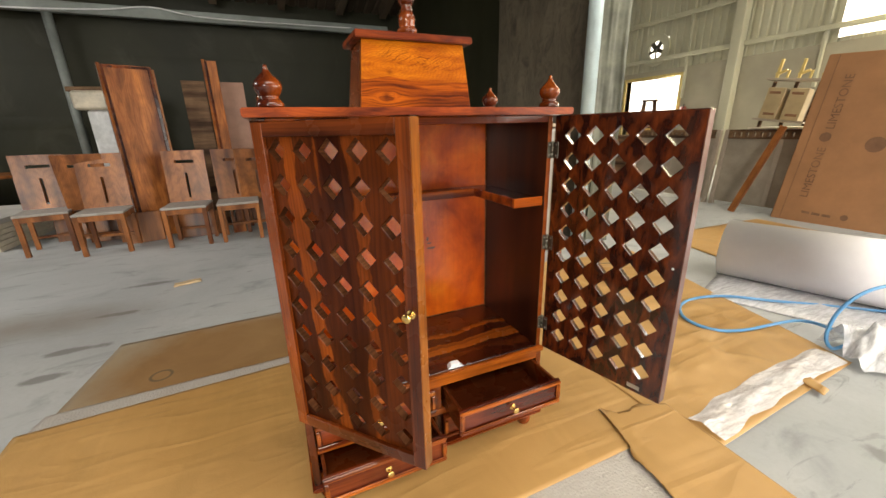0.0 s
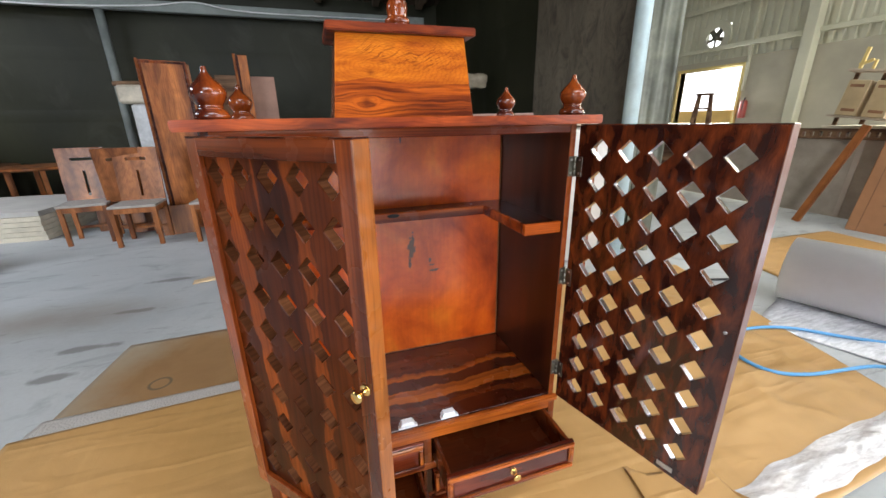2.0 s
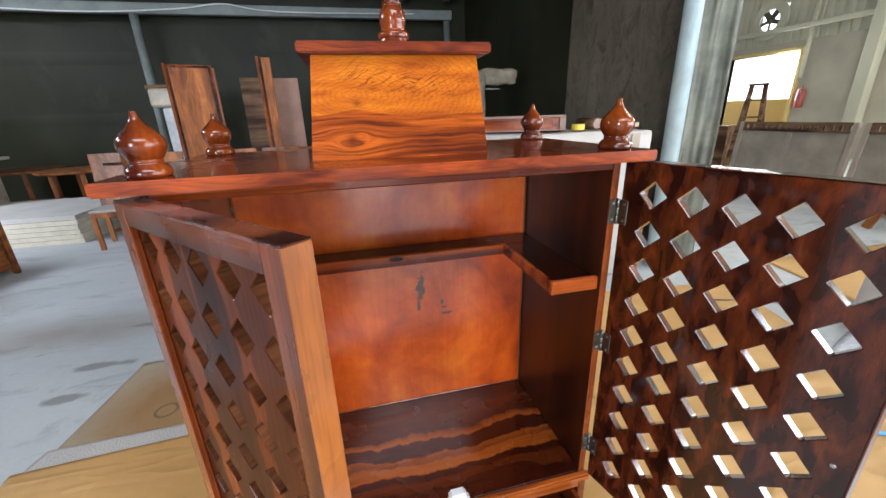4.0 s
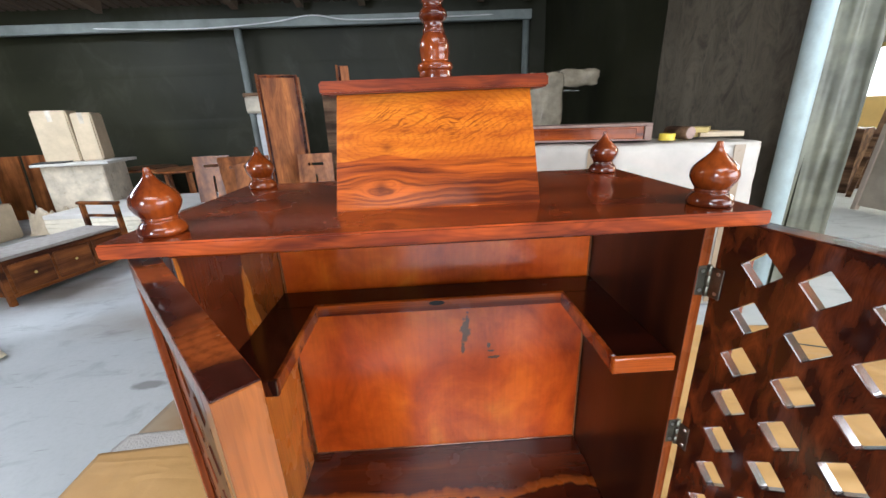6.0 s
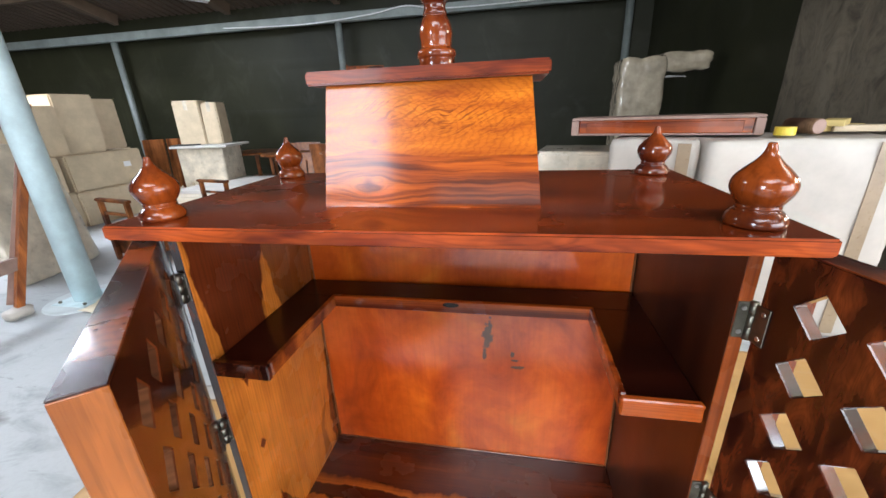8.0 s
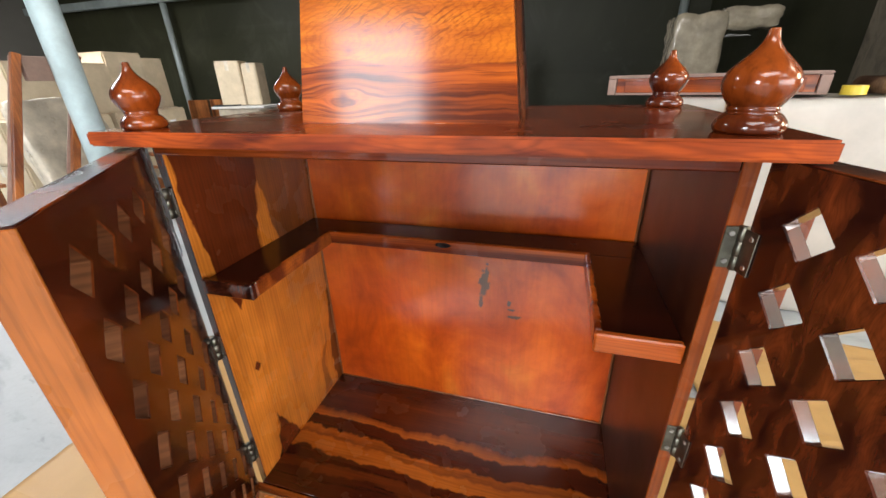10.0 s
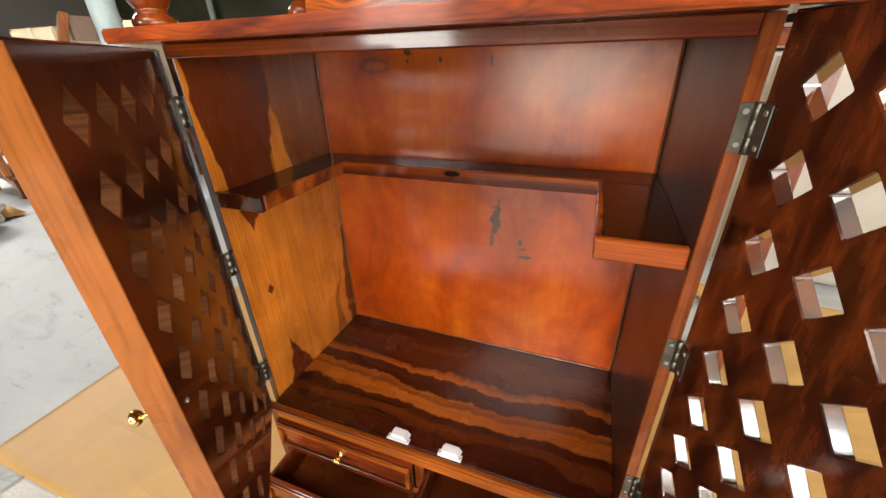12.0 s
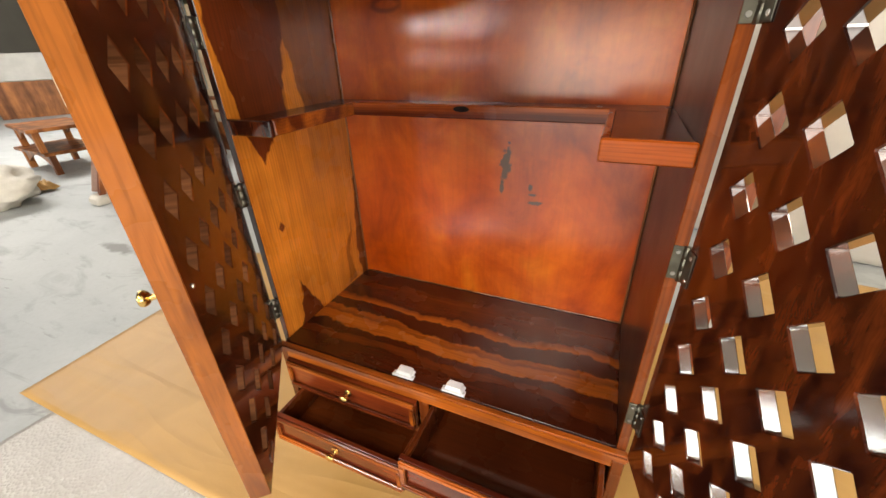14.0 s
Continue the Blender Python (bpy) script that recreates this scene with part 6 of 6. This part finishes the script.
wrapped_unit("wrapped_cabinet", 0.98, 0.55, 1.205, pose(1.72, 1.93, 0, 0, 0, -4), "tall unit wrapped in white packing foam")
wrapped_unit("wrapped_cabinet", 0.50, 0.55, 1.205, pose(0.98, 2.12, 0, 0, 0, -20), "narrower unit wrapped in white packing foam")


def moulded_board(at):
    ob = thing("cornice_board", "reddish wooden cornice lying on a wrapped unit", "cornice", at)
    part("board", box(-0.55, 0.45, 0.03, 0.3, 0, 0.10, 0.004), W_TRIM, ob)
    part("top_moulding", box(-0.60, 0.50, 0.0, 0.34, 0.1003, 0.118, 0.006, seg=2), DUSTY, ob, "dusty pale top moulding")
    part("front_panel", box(-0.50, 0.40, 0.02, 0.0297, 0.015, 0.085, 0.003), W_TRIM, ob)
    part("bottom_moulding", box(-0.55, 0.4515, 0.008, 0.0195, 0.0, 0.014, 0.003), DUSTY, ob)
    part("end_block", box(-0.60, -0.552, 0.01, 0.32, 0, 0.10, 0.004), DUSTY, ob)
    part("end_block", box(0.452, 0.50, 0.01, 0.32, 0, 0.10, 0.004), DUSTY, ob)
    return ob


moulded_board(pose(1.10, 2.27, 1.217, 0, 0, -18))
bm = lathe([(0.035, 0), (0.05, 0), (0.05, 0.045), (0.035, 0.045)], 24)
single("tape_roll", bm, YELLOW, "roll of yellow tape on the wrapped unit", "tape", pose(1.66, 2.08, 1.218), smooth=False)
roller = thing("wooden_roller", "short dark brown wooden roller on the wrapped unit", "roller", pose(1.80, 2.17, 1.260, 0, 0, -78) @ Matrix.Rotation(radians(90), 4, "Y"))
part("body", lathe([(0.040, -0.10), (0.044, -0.095), (0.044, 0.095), (0.040, 0.10)], 24), W_SHED, roller, smooth=True)
part("end_grain", lathe([(0.0395, 0.1003), (0.0385, 0.1015)], 24), DUSTY, roller, "pale pinkish end grain")
for x, y, a, w in ((2.0, 2.28, 20, 0.2), (2.12, 2.2, -15, 0.14), (1.98, 2.2, 50, 0.12)):
    single("wood_offcut", box(-w, w, -0.05, 0.05, 0, 0.035, 0.003), YELLOW_WOOD if a > 0 else CARTON, "pale timber offcut on the wrapped unit", "offcut", pose(x, y, 1.221 + (0.036 if a == 50 else 0), 0, 0, a), "offcuts")
carton(0.55, 0.5, 1.1, pose(0.62, 2.75, 0, 0, 0, -12), "grey wrapped carton behind the cabinet", WRAPPED)
lw = thing("wrapped_headboard", "film-wrapped L-shaped bundle standing by the tarpaulin", "package", pose(1.62, 5.0, 0))
part("upright", bundle(-0.25, 0.26, -0.2, 0.25, 0, 1.92, 26, 1.0), TAN_WRAP, lw, smooth=True)
part("arm", bundle(0.20, 0.76, -0.14, 0.14, 1.75, 1.96, 14, 4.0), TAN_WRAP, lw, smooth=True)
part("film_tail", sheet(((0.28, -0.16), (0.50, -0.14), (0.46, 0.02), (0.28, 0.04)), 10, 8, 0.03, 6, seed=3.3), CLEAR_WRAP, lw, at=pose(0, 0, 1.68))


# ---- the lit side bay ----
def headboard(at, w=1.5, h=1.12):
    ob = thing("bed_headboard", "dusty grey headboard with a pierced top rail", "headboard", at, "row of headboards")
    part("panel", box(-w / 2 + 0.06, w / 2 - 0.06, 0, 0.025, 0.06, h - 0.13, 0.002), GREY_PLY, ob)
    for x in (-w / 2, w / 2 - 0.058):
        part("post", box(x, x + 0.058, -0.02, 0.045, 0, h, 0.004), POST, ob)
    part("centre_post", box(-0.03, 0.03, -0.012, -0.0005, 0.06, h - 0.13, 0.003), POST, ob)
    bm = bmesh.new()
    n = 15
    step = (w - 0.12) / n
    for i in range(n):
        x = -w / 2 + 0.06 + i * step
        box(x, x + step * 0.55, -0.015, 0.04, h - 0.10, h - 0.04, 0, bm)
    box(-w / 2 + 0.059, w / 2 - 0.059, -0.018, 0.043, h - 0.04, h, 0.003, bm)
    box(-w / 2 + 0.059, w / 2 - 0.059, -0.018, 0.043, h - 0.13, h - 0.10, 0.003, bm)
    part("pierced_rail", bm, W_SHED, ob)
    return ob


hb = headboard(pose(5.85, 3.55, 0, -5, 0, -90))
copy_thing(hb, pose(5.87, 2.0, 0, -5, 0, -90))
copy_thing(hb, pose(5.86, 0.4, 0, -5, 0, -90))
single("leaning_plank", box(-0.04, 0.04, -0.02, 0.02, 0, 1.22, 0.003), W_CHAIR, "reddish plank leaning against the headboards", "plank", pose(5.5, 2.2, 0, 0, 14, -90) @ pose(0, 0, 0, -12, 0, 0))


def printed_carton(at):
    ob = thing("printed_carton", "tall reddish cardboard carton leaning, printed with dark lettering", "box", at)
    part("body", box(0, 1.1, 0, 0.16, 0, 1.98, 0.01, seg=2), RED_CARTON, ob)
    part("seam", box(0.10, 0.106, -0.0035, -0.0005, 0.01, 1.97), PRINT, ob, "dark fold line")
    for z in (0.32, 1.14):
        cu = bpy.data.curves.new("lettering", "FONT")
        cu.body, cu.size, cu.extrude = "LIMESTONE", 0.118, 0.0008
        cu.materials.append(PRINT)
        t = new("lettering", cu)
        t.parent = ob
        t.matrix_basis = pose(0.30, -0.003, z, 90, -90, 0)
        t["label"] = "dark printed word"
    part("printed_mark", lathe([(0.055, 0), (0.055, 0.001)], 24), PRINT, ob, "round printed mark", at=pose(0.25, -0.0005, 1.05, 90, 0, 0))
    part("printed_mark", lathe([(0.085, 0), (0.085, 0.001)], 24), PRINT, ob, "round printed mark", at=pose(0.70, -0.0005, 1.0, 90, 0, 0))
    for k in range(3):
        part("printed_bar", box(0.30 + k * 0.10, 0.38 + k * 0.10, -0.002, -0.0005, 0.13, 0.16), PRINT, ob, "unreadable printed line")
    part("printed_mark", lathe([(0.035, 0), (0.035, 0.001)], 20), PRINT, ob, "round printed mark", at=pose(0.70, -0.0005, 0.16, 90, 0, 0))
    return ob


printed_carton(pose(5.58, 1.75, 0, 0, 0, -87) @ pose(0, 0, 0, -6, 3.5, 0))


def rack(at):
    ob = thing("carton_rack", "wooden rack holding stacked flat cartons", "rack", at)
    for x in (0.0, 0.31, 0.62):
        part("upright", box(x - 0.025, x + 0.025, 0, 0.04, 0, 1.95, 0.003), W_SHED, ob)
        bm = box(x - 0.02, x + 0.02, -0.02, 0.02, 1.951, 2.25, 0.003)
        box(x - 0.02, x + 0.14, -0.02, 0.02, 2.0, 2.04, 0.003, bm, m=Matrix.Translation((x, 0, 2.0)) @ Matrix.Rotation(radians(-28), 4, "Y") @ Matrix.Translation((-x, 0, -2.0)))
        box(x + 0.13, x + 0.16, -0.02, 0.02, 1.93, 2.08, 0.003, bm)
        part("arm", bm, YELLOW_WOOD, ob, "pale yellow bracket")
    for z in (0.6, 1.25, 1.9):
        part("shelf", box(-0.05, 0.68, -0.25, -0.001, z, z + 0.03, 0.002), GREY_PLY, ob)
    for x in (0.155, 0.465):
        for z in (0.632, 1.282):
            b = part("carton", box(x - 0.125, x + 0.125, -0.24, -0.02, z, z + 0.5, 0.008), TAN_CARTON, ob, "brown carton")
            part("grip_hole", box(x - 0.09, x + 0.07, -0.2415, -0.2402, z + 0.40, z + 0.44), PRINT, b)
            part("printed_bar", box(x - 0.07, x + 0.09, -0.2415, -0.2402, z + 0.06, z + 0.10), PRINT, b)
    return ob


rack(pose(7.6, 3.38, 0, 0, 0, -82) @ pose(0, 0, 0, -4, 7, 0))
for k in range(6):
    single("thin_board", box(-0.7, 0.7, -0.35, 0.35, 0, 0.018, 0.002), BOARD_EDGE, "pale thin board in a low pile", "board", pose(6.75, 2.0, 1.02 + 0.02 * k, 0, 0, 82 + k), "thin boards")
single("work_table", box(-0.8, 0.8, -0.4, 0.4, 0, 1.02, 0.01), GREY_PLY, "grey crate under the thin boards", "crate", pose(6.75, 2.0, 0, 0, 0, 85))


def trestle_ladder(at):
    ob = thing("trestle_ladder", "brown wooden trestle ladder before the doorway", "ladder", at)
    for y, lean in ((0.0, -11), (0.68, 11)):
        for x in (-0.25, 0.25):
            m = Matrix.Translation((x * 0.85, y, 0)) @ Matrix.Rotation(radians(lean), 4, "X") @ Matrix.Rotation(radians(-4 if x > 0 else 4), 4, "Y")
            part("rail", box(-0.03, 0.03, -0.02, 0.02, 0.006, 1.70, 0.003, m=m), W_SHED, ob)
    for k in range(5):
        z = 0.3 + 0.28 * k
        w = 0.235 - 0.07 * z
        part("tread", box(-w, w, 0.194 * z - 0.04, 0.194 * z + 0.04, z, z + 0.03, 0.003), W_SHED, ob)
    part("top_step", box(-0.14, 0.14, 0.24, 0.44, 1.668, 1.70, 0.004), W_SHED, ob)
    return ob


trestle_ladder(pose(6.6, 4.75, 0, 0, 0, -60))
ex = thing("fire_extinguisher", "red fire extinguisher hung beside the doorway", "extinguisher", pose(11.905, 7.75, 1.25))
part("cylinder", lathe(curve_profile([(0.085, 0), (0.09, 0.02), (0.09, 0.40), (0.06, 0.47), (0.025, 0.49)], 4), 24), EXT_RED, ex, smooth=True)
part("valve", lathe([(0.02, 0.49), (0.025, 0.55)], 12), BRONZE, ex)
part("nozzle_hose", tube([(0.02, 0, 0.53), (-0.08, -0.05, 0.5), (-0.12, -0.06, 0.2)], 0.012, 8), BLACK, ex, smooth=True)
for x, y, w, h in ((7.2, 5.6, 0.9, 0.8), (8.0, 6.6, 1.2, 0.9), (6.6, 5.4, 0.5, 1.0)):
    slab("timber_stack", "stack of brown sawn timber in the side bay", "timber stack", w, 0.6, h, W_SHED, pose(x, y, 0, 0, 0, -60))
